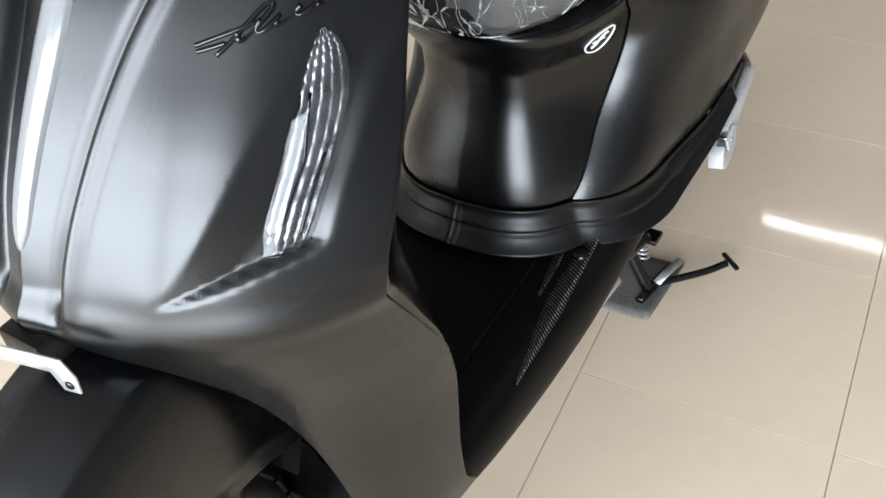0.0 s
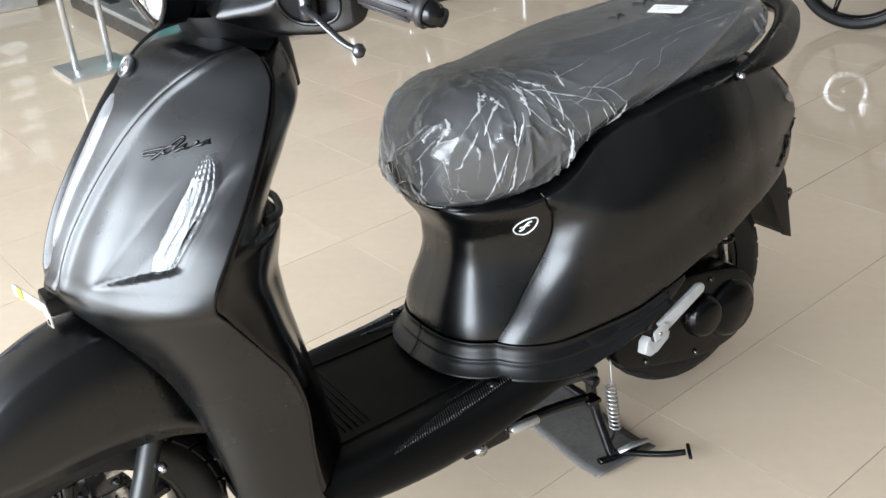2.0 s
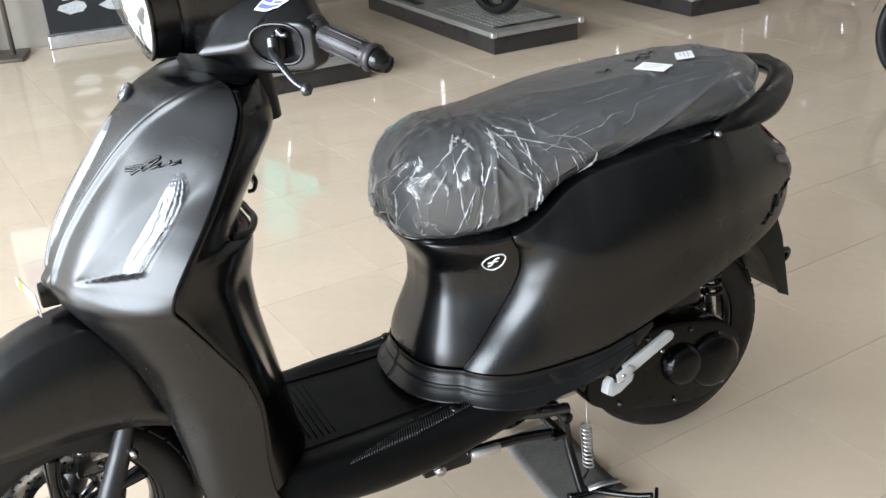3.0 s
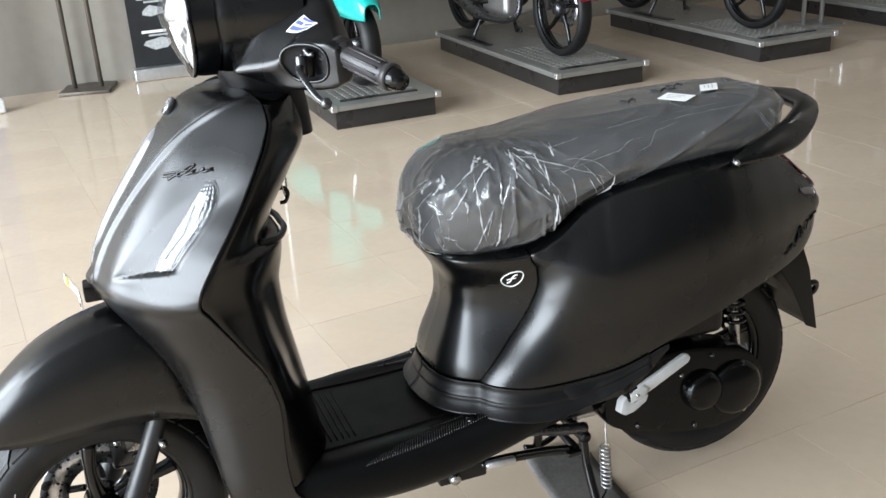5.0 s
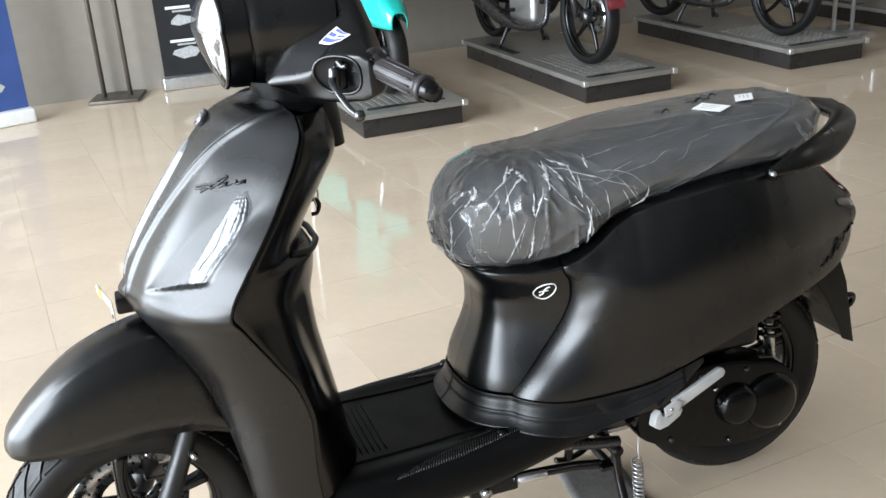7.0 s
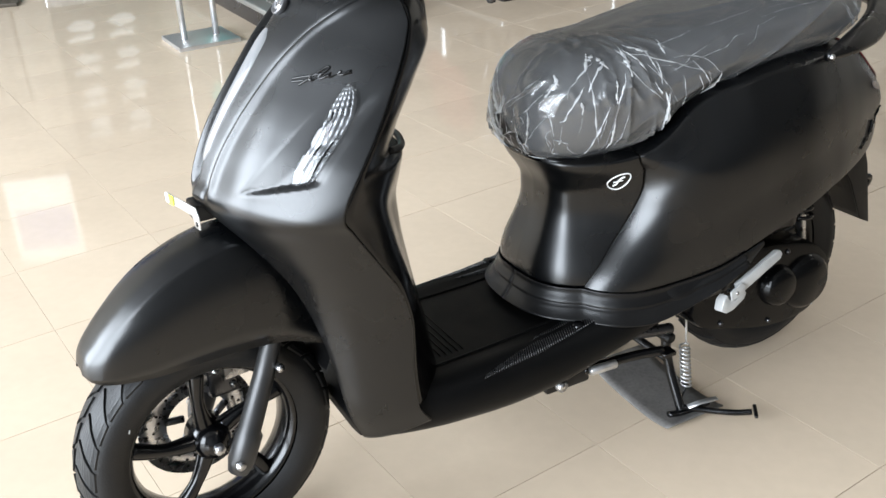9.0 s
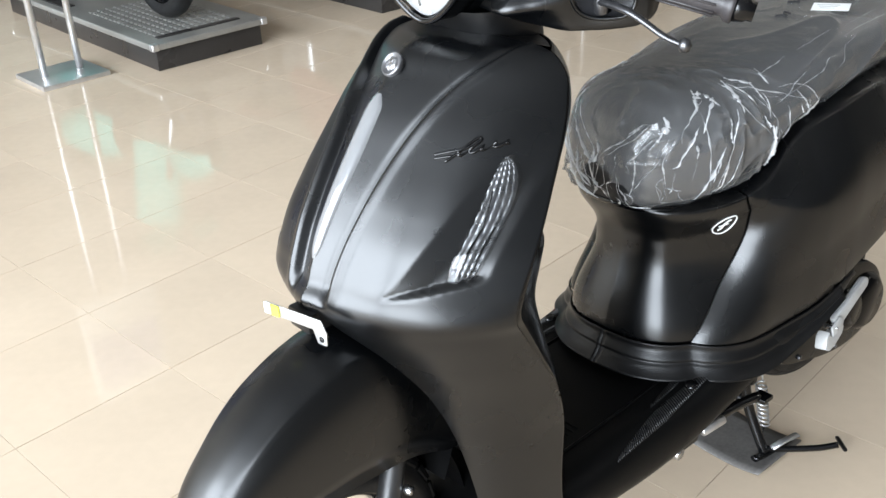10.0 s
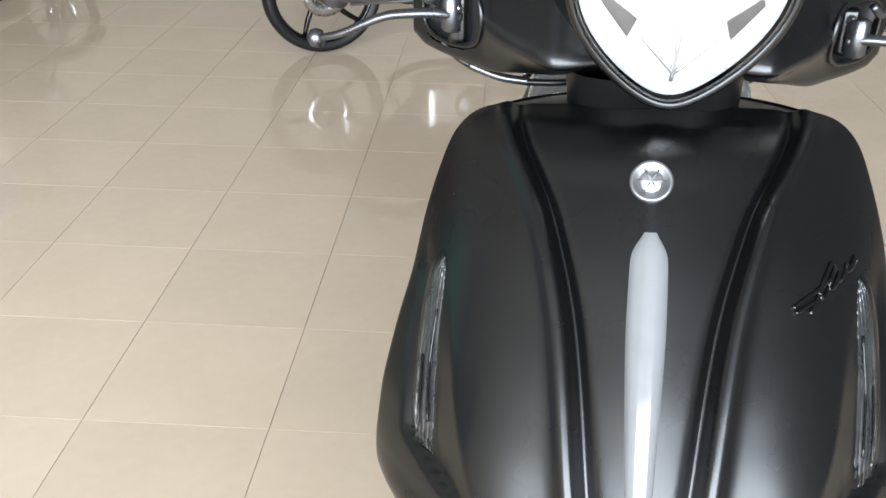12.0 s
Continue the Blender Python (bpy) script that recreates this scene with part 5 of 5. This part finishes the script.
# passenger footpeg folded out on the left and right
for s in (-1, 1):
    peg = part("footpeg", prism([(.012, -.011), (.128, -.010), (.137, -.004), (.136, .005), (.128, .010), (.012, .012)], -.007, .007, .004), CASTALLOY, label="folding alloy footpeg")
    peg.matrix_basis = pose(1.000, s * .246, .340, s * 12, -22, s * -4)
    hinge = part("peg_hinge", prism([(-.048, -.006), (-.040, -.017), (-.022, -.021), (.010, -.018), (.022, -.009), (.010, -.004), (-.010, -.006), (-.022, .004), (-.020, .014), (-.034, .010)], -.012, .012, .003), CASTALLOY, peg)
    hinge.matrix_basis = pose(.0, 0, -.002)
    part("hinge_cheek", prism([(-.018, -.004), (.014, -.010), (.026, .002), (.018, .014), (-.012, .013)], -.0135, -.0085, .002), CASTALLOY, peg)
    part("peg_pin", rod((.0, -.014, .002), (.0, .014, .002), .005, 10), STEEL, peg)
    part("peg_bracket", sweep(curve_pts([(.985, s * .160, .360), (.990, s * .200, .355), (.995, s * .232, .350)], 10), .012, 10), PLASTIC)
    part("return_wire", sweep(curve_pts([(1.004, s * .236, .395), (1.000, s * .244, .372), (.988, s * .246, .352)], 14), .0018, 6), STEEL, peg)

# centre stand
stand = part("centre_stand", rod((.955, -.125, .190), (.955, .125, .190), .013), PLASTIC, label="black tubular centre stand")
for s in (-1, 1):
    part("stand_leg", sweep(curve_pts([(.958, s * .100, .195), (.962, s * .112, .120), (.966, s * .140, .050), (.968, s * .152, .022)], 24), .0105, 12), GLOSSBLACK, stand)
    part("stand_foot", sweep(curve_pts([(.935, s * .152, .022), (.965, s * .153, .016), (1.005, s * .160, .020), (1.03, s * .170, .030)], 16), .009, 10, .7), GLOSSBLACK, stand)
part("cross_tube", rod((.962, -.105, .130), (.962, .105, .130), .009), PLASTIC, stand)
tread_arm = part("tread_arm", sweep(curve_pts([(.966, -.150, .030), (1.00, -.180, .026), (1.045, -.225, .028), (1.075, -.252, .034)], 24), .0065, 10), GLOSSBLACK, stand)
part("tread_foot", block((.008, .046, .007), (1.080, -.256, .036), .003, 2, Matrix.Rotation(radians(-38), 4, "Z")), PLASTIC, tread_arm)
part("tread_strap", sweep([(.975, -.165, .034), (1.00, -.172, .040), (1.04, -.182, .042)], .008, 8, .35), ALLOY, tread_arm)
sp0, sp1 = np.array([1.006, -.110, .150]), np.array([1.000, -.128, .060])
coil = [sp0 + (sp1 - sp0) * k / 160 + .0105 * np.array([math.cos(k / 160 * 2 * math.pi * 10), math.sin(k / 160 * 2 * math.pi * 10), 0]) for k in range(161)]
spring = part("stand_spring", sweep(coil, .0022, 7), ALLOY, stand, "coiled steel spring")
part("spring_hook", sweep(curve_pts([sp0 + [.0105, 0, 0], sp0 + [.004, 0, .010], (1.012, -.105, .200), (1.010, -.105, .215)], 14), .0022, 7), ALLOY, spring)
part("spring_hook", sweep(curve_pts([sp1, sp1 + [-.004, 0, -.014], (.985, -.132, .035)], 12), .0024, 7), GLOSSBLACK, spring)
# side stand folded up under the pan
sst = part("side_stand", sweep(curve_pts([(.700, -.165, .222), (.760, -.168, .222), (.830, -.172, .218), (.885, -.178, .212)], 24), .010, 10), GLOSSBLACK, label="folded black side stand with a bare steel spring")
part("stand_spring", rod((.705, -.182, .228), (.765, -.184, .226), .009, 12), ALLOY, sst)
part("stand_bolt", rod((.640, -.150, .216), (.640, -.186, .216), .012, 10), STEEL, sst)
part("stand_bracket", block((.10, .03, .035), (.66, -.158, .218), .006), PLASTIC, sst)
part("stand_foot", block((.030, .030, .010), (.893, -.182, .208), .003), GLOSSBLACK, sst)
part("frame_tube", sweep(curve_pts([(.70, -.12, .24), (.80, -.12, .245), (.90, -.115, .22), (.96, -.115, .21)], 20), .012, 10), DARKMETAL)
part("engine_link", block((.06, .14, .03), (.985, 0, .215), .008), ALLOY)

# rear mudguard, plate holder, reflector
rear = part("rear_mudguard", sheet([[(1.46 + .118 * v + .012 * math.sin(v * 3), y * (1 - .10 * v), .520 - .235 * v) for y in np.linspace(-.078, .078, 9)] for v in np.linspace(0, 1, 16)]), PLASTIC, label="black rear mudguard with plate holder")
thick(rear, .004)
part("guard_wing", prism([(1.40, .56), (1.50, .56), (1.545, .44), (1.575, .285), (1.545, .300), (1.500, .40), (1.46, .46)], -.085, -.079, .002), PLASTIC, rear)
part("guard_wing", prism([(1.40, .56), (1.50, .56), (1.545, .44), (1.575, .285), (1.545, .300), (1.500, .40), (1.46, .46)], .079, .085, .002), PLASTIC, rear)
part("plate_holder", sweep(curve_pts([(1.535, -.075, .400), (1.575, -.070, .395), (1.582, -.060, .372), (1.560, -.060, .360)], 20), .007, 8), GLOSSBLACK, rear)
part("reflector", block((.008, .09, .022), (1.548, 0, .43), .003), REDLENS, rear)
part("hugger", sheet([[(1.295 + .250 * math.cos(a), y, .247 + .250 * math.sin(a)) for y in np.linspace(-.060, .060, 7)] for a in np.linspace(.55, 2.2, 26)]), PLASTIC)

# grab rail round the seat's end
rail_k = np.array([0, .09, .19, .29, .40, .50])
rail_c = np.array([(1.246, -.197, .757), (1.330, -.184, .770), (1.400, -.162, .780), (1.468, -.124, .800), (1.512, -.075, .814), (1.530, 0, .818)])
rail_w = np.array([(.000, -.004, -.007), (.006, -.010, -.020), (.014, -.010, -.025), (.022, -.010, -.016), (.026, -.007, -.005), (.028, 0, 0)])
rq = np.linspace(0, .5, 44)
half_c, half_w = smooth1(rail_k, rail_c, rq), smooth1(rail_k, rail_w, rq)
rc = np.concatenate([half_c, half_c[-2::-1] * [1, -1, 1]])
rw_ = np.concatenate([half_w, half_w[-2::-1] * [1, -1, 1]])
rt = np.gradient(rc, axis=0)
rn = np.cross(rt, rw_)
rn /= np.linalg.norm(rn, axis=1)[:, None]
ra = np.linspace(0, 2 * math.pi, 20, endpoint=False)
rth = np.interp(np.linspace(0, 1, len(rc)), [0, .2, .5, .8, 1], [.008, .013, .016, .013, .008])
RG = [rc[i] + np.outer(np.sign(np.cos(ra)) * np.abs(np.cos(ra)) ** .75, rw_[i]) + np.outer(np.sign(np.sin(ra)) * np.abs(np.sin(ra)) ** .75, rn[i] * rth[i]) for i in range(len(rc))]
rail = part("grab_rail", fix_normals(mesh_of(np.array(RG).reshape(-1, 3), grid_faces(len(rc), 20, True) + [tuple(range(20)), tuple((len(rc) - 1) * 20 + k for k in reversed(range(20)))])), PAINT, label="broad satin black grab rail")
for s in (-1, 1):
    part("rail_bolt", rod((1.252, s * .196, .757), (1.252, s * .208, .757), .006), STEEL, rail)

# curved steel plate under the stand
pv = []
for k in np.linspace(0, 1, 24):
    row = []
    for j in np.linspace(0, 1, 8):
        x, y = .985 - .075 + .155 * j + .03 * (k - .5) * -.2, .105 - .285 * k
        z = .004 + .016 * (abs(k - .5) * 2) ** 3
        row.append((x, y, z))
    pv.append(row)
floor_plate = tagged(thick(obj("steel_plate", sheet(pv), PLATE), .003), "worn grey steel plate lying under the scooter's centre stand", "metal plate")
floor_plate.matrix_basis = SCOOTER @ pose(0, 0, 0, 2.5, 0, 0)


# ---------------------------------------------------------------- showroom things
BG = -4.0


def plinth(x, y, w, d, h=.13):
    root = tagged(new("display_plinth"), "low black display plinth with chequer plate top and bright rim", "plinth", "bike plinths")
    root.matrix_basis = pose(x, y, 0, 0, 0, BG)
    obj("base", block((w - .05, d - .05, h - .026), (w / 2, d / 2, (h - .026) / 2), .004), PLINTHBLACK, root)
    obj("deck", block((w, d, .030), (w / 2, d / 2, h - .0135), .006, 3), PLINTHTOP, root)
    for cx, cy in ((0, 0), (w, 0), (0, d), (w, d)):
        obj("corner_cap", block((.035, .035, .034), (cx + (.014 if cx == 0 else -.014), cy + (.014 if cy == 0 else -.014), h - .0132), .007, 3), ALLOY, root)
    tr = obj("ramp_strip", block((.06, d * .25, .006), (.07, d * .70, h + .004), .002), PLINTHBLACK, root)
    tr2 = obj("ramp_strip", block((w * .72, .035, .006), (w * .48, .10, h + .004), .002), PLINTHBLACK, root)
    sv, sf = [], []
    for i in range(int((w - .16) / .045)):
        for j in range(int(d * .42 / .045)):
            cx, cy, b = .10 + i * .045, .14 + j * .045, len(sv)
            q = .017
            sv += [(cx - q, cy - q, h), (cx + q, cy - q, h), (cx + q, cy + q, h), (cx - q, cy + q, h), (cx - q * .7, cy - q * .7, h + .006), (cx + q * .7, cy - q * .7, h + .006), (cx + q * .7, cy + q * .7, h + .006), (cx - q * .7, cy + q * .7, h + .006)]
            sf += [(b + 4, b + 5, b + 6, b + 7), (b, b + 1, b + 5, b + 4), (b + 1, b + 2, b + 6, b + 5), (b + 2, b + 3, b + 7, b + 6), (b + 3, b, b + 4, b + 7)]
    tagged(obj("chequer_studs", mesh_of(sv, sf, False), PLINTHTOP, root), kind="stuff")
    return root


PL = [(1.50, 3.14), (2.82, 3.02), (4.26, 2.93), (5.72, 2.84)]
for x, y in PL:
    plinth(x, y, .62, 1.78)


def motorcycle(m, colour, label, R=.285, tw=.045, base=1.26, fairing=False):
    root = tagged(new("motorcycle"), label, "motorcycle")
    root.matrix_basis = m

    def P(name, me, mat, parent=root, lab=""):
        return obj(name, me, mat, parent, lab)
    for cx in (0, base):
        w_ = P("wheel", lathe([(R - .055, -.022), (R - .045, -.026), (R - .05, 0), (R - .045, .026), (R - .055, .022), (R - .062, 0)], 56, "y", closed=True), GLOSSBLACK)
        w_.matrix_basis = pose(cx, 0, R)
        P("tyre", lathe([(R - .048, -tw * .7), (R - .03, -tw), (R - .012, -tw * .9), (R - .002, -tw * .45), (R, 0), (R - .002, tw * .45), (R - .012, tw * .9), (R - .03, tw), (R - .048, tw * .7)], 72, "y"), RUBBER, w_)
        for k in range(5):
            a = 2 * math.pi * k / 5 + .3
            P("spoke", sweep([(r * math.cos(a + (r - .05) * 1.2), 0, r * math.sin(a + (r - .05) * 1.2)) for r in np.linspace(.03, R - .055, 8)], np.linspace(.016, .011, 8), 8), GLOSSBLACK, w_)
        P("hub", lathe([(0, -.05), (.03, -.05), (.045, -.03), (.045, .03), (.03, .05), (0, .05)], 24, "y"), DARKMETAL, w_)
        if cx == 0:
            d = P("brake_disc", lathe([(.06, -.046), (.115, -.046), (.115, -.042), (.06, -.042)], 40, "y", closed=True), STEEL, w_)
            P("caliper", block((.05, .04, .08), (.085, -.05, .07), .01), ALLOY, w_)
    for s in (-1, 1):
        P("fork_leg", sweep([(0, s * .085, R), (.06, s * .085, R + .17), (.20, s * .085, R + .56)], [.021, .021, .016], 14), DARKMETAL)
        P("swing_arm", rod((base, s * .09, R), (base - .45, s * .06, R + .02), .022), GLOSSBLACK)
        P("shock_absorber", rod((base - .03, s * .11, R + .05), (base - .14, s * .10, R + .40), .022), GLOSSBLACK)
        P("stand_leg", sweep(curve_pts([(base - .47, s * .10, R - .06), (base - .43, s * .13, .12), (base - .40, s * .17, .012)], 14), .013, 10), DARKMETAL)
        P("footrest", rod((base - .55, s * .10, R - .02), (base - .55, s * .24, R - .02), .013), PLASTIC)
    P("stand_foot", rod((base - .42, -.19, .014), (base - .34, -.22, .03), .012), DARKMETAL)
    P("engine", block((.34, .26, .26), (base - .62, 0, R + .03), .05, 4), ALLOY, lab="bare alloy engine block")
    P("engine_cover", lathe([(0, -.165), (.07, -.16), (.09, -.14), (.095, -.12)], 30, "y", (base - .55, 0, R + .02)), DARKMETAL)
    P("cylinder", block((.16, .16, .22), (base - .80, 0, R + .16), .02, 3, Matrix.Rotation(radians(-35), 4, "Y")), DARKMETAL)
    P("exhaust", sweep(curve_pts([(base - .86, .05, R + .12), (base - .88, .10, R - .08), (base - .6, .15, R - .12), (base - .2, .16, R - .02), (base + .15, .17, R + .10)], 30), np.interp(np.linspace(0, 1, 30), [0, .5, .62, 1], [.018, .02, .05, .05]), 14), DARKMETAL)
    P("front_mudguard", sheet([[((R + .03) * math.cos(a), y * (1 - .2 * abs(math.sin(a * 2)) * 0), R + (R + .03) * math.sin(a) - 1.2 * y * y) for y in np.linspace(-.06, .06, 7)] for a in np.linspace(.7, 2.9, 20)]), colour)
    tk = [[(x, w * math.sin(a), z + h * math.cos(a)) for a in np.linspace(0, 2 * math.pi, 18, endpoint=False)] for x, w, z, h in ((.22, .05, .80, .08), (.35, .12, .80, .13), (.55, .14, .80, .13), (.72, .09, .76, .08))]
    P("fuel_tank", sheet(tk, wrap_u=True), colour)
    se = [[(x, w * math.sin(a), z + h * math.cos(a)) for a in np.linspace(0, 2 * math.pi, 18, endpoint=False)] for x, w, z, h in ((.70, .10, .76, .04), (.95, .13, .76, .05), (1.30, .11, .82, .05), (1.42, .05, .85, .03))]
    P("seat", sheet(se, wrap_u=True), VINYL)
    sd = [(.25, .45), (.60, .38), (.72, .50), (.62, .66), (.30, .74), (.16, .62)]
    for s in (-1, 1):
        P("side_panel", prism([tuple(p) for p in curve_pts(sd + sd[:1], 40)[:-1]], s * .125 - .008, s * .125 + .008, .006), colour)
    tl_ = [(1.0, .72), (1.50, .86), (1.46, .92), (1.0, .84)]
    P("tail_panel", prism(tl_, -.09, .09, .02), colour)
    P("frame_tube", sweep(curve_pts([(.22, 0, .86), (.30, 0, .60), (.45, 0, R), (base - .4, 0, R - .05)], 24), .024, 10), PLASTIC)
    P("handlebar", sweep(curve_pts([(.32, -.33, .98), (.26, -.15, .99), (.24, 0, .95), (.26, .15, .99), (.32, .33, .98)], 24), .012, 10), DARKMETAL)
    P("headlamp", lathe([(0, -.10), (.06, -.09), (.085, -.03), (.08, .03), (0, .05)], 24, "x", (.14, 0, .86)), WHITELENS)
    P("rear_mudguard", sheet([[(base + .34 * math.cos(a), y, R + .34 * math.sin(a)) for y in np.linspace(-.07, .07, 5)] for a in np.linspace(.1, 1.7, 14)]), PLASTIC)
    return root


def teal_scooter(m):
    root = tagged(new("motor_scooter"), "glossy teal motor scooter standing on a display plinth", "scooter")
    root.matrix_basis = m

    def P(name, me, mat, parent=root, lab=""):
        return obj(name, me, mat, parent, lab)
    R = .235
    for cx in (0, 1.25):
        w_ = P("wheel", lathe([(.155, -.03), (.162, -.03), (.15, 0), (.162, .03), (.155, .03), (.142, 0)], 48, "y", closed=True), GLOSSBLACK)
        w_.matrix_basis = pose(cx, 0, R)
        P("tyre", lathe([(.158, -.040), (.185, -.054), (.212, -.048), (.228, -.026), (.235, 0), (.228, .026), (.212, .048), (.185, .054), (.158, .040)], 72, "y"), RUBBER, w_)
        for k in range(5):
            a = 2 * math.pi * k / 5
            P("spoke", rod((.02 * math.cos(a), 0, .02 * math.sin(a)), (.152 * math.cos(a), 0, .152 * math.sin(a)), .013), GLOSSBLACK, w_)
        P("hub", lathe([(0, -.045), (.03, -.045), (.035, 0), (.03, .045), (0, .045)], 20, "y"), DARKMETAL, w_)
    for s in (-1, 1):
        P("fork_leg", rod((0, s * .085, R), (.15, s * .085, .62), .018), STEEL)
    gd = []
    for x in np.linspace(-.24, .24, 40):
        k = (x + .24) / .48
        t0, b0, w0 = .40 + .20 * math.sin(math.pi * min(1, .12 + k * .72)), .39 + .02 * k, .03 + .075 * math.sin(math.pi * min(.62, k * .9 + .02)) ** .6
        gd.append([(x, w0 * math.copysign(abs(math.sin(a)) ** .7, a), b0 + (t0 - b0) * max(0, math.cos(a)) ** .6) for a in np.linspace(-math.pi / 2, math.pi / 2, 25)])
    thick(P("front_mudguard", sheet(gd), TEAL, lab="glossy teal front mudguard"), .004)
    fr_ = [[(.14 + .30 * (z - .5) + .24 * abs(u_) ** 2, .15 * u_, z) for u_ in np.linspace(-1, 1, 25)] for z in np.linspace(.42, .98, 20)]
    thick(P("front_cowl", sheet(fr_), TEAL), .004)
    P("floor_pan", block((.55, .40, .10), (.62, 0, .27), .03, 3), PLASTIC)
    bd = [[(x, w * math.sin(a), z + h * math.cos(a)) for a in np.linspace(0, 2 * math.pi, 24, endpoint=False)] for x, w, z, h in ((.70, .10, .50, .16), (.95, .19, .55, .19), (1.25, .18, .60, .15), (1.52, .08, .64, .06))]
    P("body", sheet(bd, wrap_u=True), TEAL)
    st_ = [[(x, w * math.sin(a), z + h * math.cos(a)) for a in np.linspace(0, 2 * math.pi, 24, endpoint=False)] for x, w, z, h in ((.68, .05, .73, .04), (.85, .14, .76, .06), (1.2, .14, .79, .06), (1.42, .07, .80, .04))]
    P("seat", sheet(st_, wrap_u=True), VINYL)
    hb_ = [[(.34 + .09 * math.cos(a), y, 1.06 + (.09 - .18 * abs(y)) * math.sin(a)) for a in np.linspace(0, 2 * math.pi, 20, endpoint=False)] for y in np.linspace(-.22, .22, 13)]
    P("handlebar_cover", sheet(hb_, wrap_u=True), TEAL)
    P("headlamp", lathe([(0, -.06), (.05, -.05), (.08, -.01), (.085, .02)], 28, "x", (.29, 0, 1.07)), WHITELENS)
    for s in (-1, 1):
        P("grip", rod((.40, s * .21, 1.06), (.45, s * .33, 1.04), .018), GRIP)
    P("engine", block((.36, .22, .18), (1.10, 0, .27), .04, 3), DARKMETAL)
    P("centre_stand", join(rod((.92, -.15, .01), (.92, -.10, .2), .012), rod((.92, .15, .01), (.92, .10, .2), .012)), PLASTIC)
    return root


teal_scooter(pose(1.83, 3.50, .137, 0, 0, 88))
motorcycle(pose(3.12, 3.42, .137, 0, 0, 88), REDPAINT, "dark red and black motorcycle on a display plinth")
motorcycle(pose(4.55, 3.30, .137, 0, 0, 91), PLASTIC, "black motorcycle on a display plinth", fairing=True)
motorcycle(pose(6.02, 3.25, .137, 0, 0, 88), PLASTIC, "black motorcycle on a far display plinth")
motorcycle(pose(3.84, 1.0, .003, 0, 0, -62), GLOSSBLACK, "black motorcycle standing on the tiled floor")


def sign_stand(x, y, turn, mat_=ALLOY):
    root = tagged(new("sign_stand"), "tall twin-post metal sign stand on a square base plate", "sign stand", "sign stands")
    root.matrix_basis = pose(x, y, 0, 0, 0, turn)
    obj("base_plate", block((.32, .30, .022), (0, 0, .0112), .003), mat_, root)
    for s in (-1, 1):
        obj("post", rod((s * .085, 0, .02), (s * .085, 0, 1.65), .016, 14), mat_, root)
    obj("sign_board", block((.42, .02, .60), (0, -.02, 1.45), .004), WHITEPAPER, root)
    obj("sign_print", block((.36, .002, .30), (0, -.0312, 1.52), 0), BLUE, root)


sign_stand(1.21, 3.47, -3)
sign_stand(.56, 5.18, -20, BRONZE)
sign_stand(5.43, 3.62, -3)


def banner(x, y, turn, w, mat_, label, blue=False):
    root = tagged(new("roll_up_banner"), label, "banner", "roll-up banners")
    root.matrix_basis = pose(x, y, 0, 0, 0, turn)
    obj("cassette", block((w + .04, .12, .085), (0, 0, .0435), .012, 3), ALLOY if not blue else WHITEPAPER, root)
    sheet_ = obj("banner_sheet", block((w, .003, 1.75), (0, 0, .965), 0), mat_, root)
    obj("support_pole", rod((0, .03, .08), (0, .03, 1.85), .010), ALLOY, root)
    random.seed(5)
    for r in range(4):
        z = .20 + r * .22
        for k in range(2):
            cx = -w * .22 + k * w * .42
            obj("print_bar", block((w * .26, .001, .018), (cx - w * .03, -.0024, z + .12), 0), WHITEPAPER, root)
            obj("print_bar", block((w * .20, .001, .012), (cx + w * .01, -.0024, z + .095), 0), PRINTGREY, root)
            pts = [(cx + w * .15 * math.cos(a) * random.uniform(.6, 1.1), z + .035 + .045 * math.sin(a) * random.uniform(.6, 1.1)) for a in np.linspace(0, 2 * math.pi, 11)[:-1]]
            obj("print_shape", prism(pts, -.0030, -.0018, 0), PRINTGREY, root)
    return root


banner(1.20, 5.20, -6, .62, BANNERBLACK, "black roll-up banner with grey printed shapes in a silver cassette")
banner(-.36, 4.85, 10, .72, BANNERBLUE, "blue roll-up banner with white print in a white cassette", True)
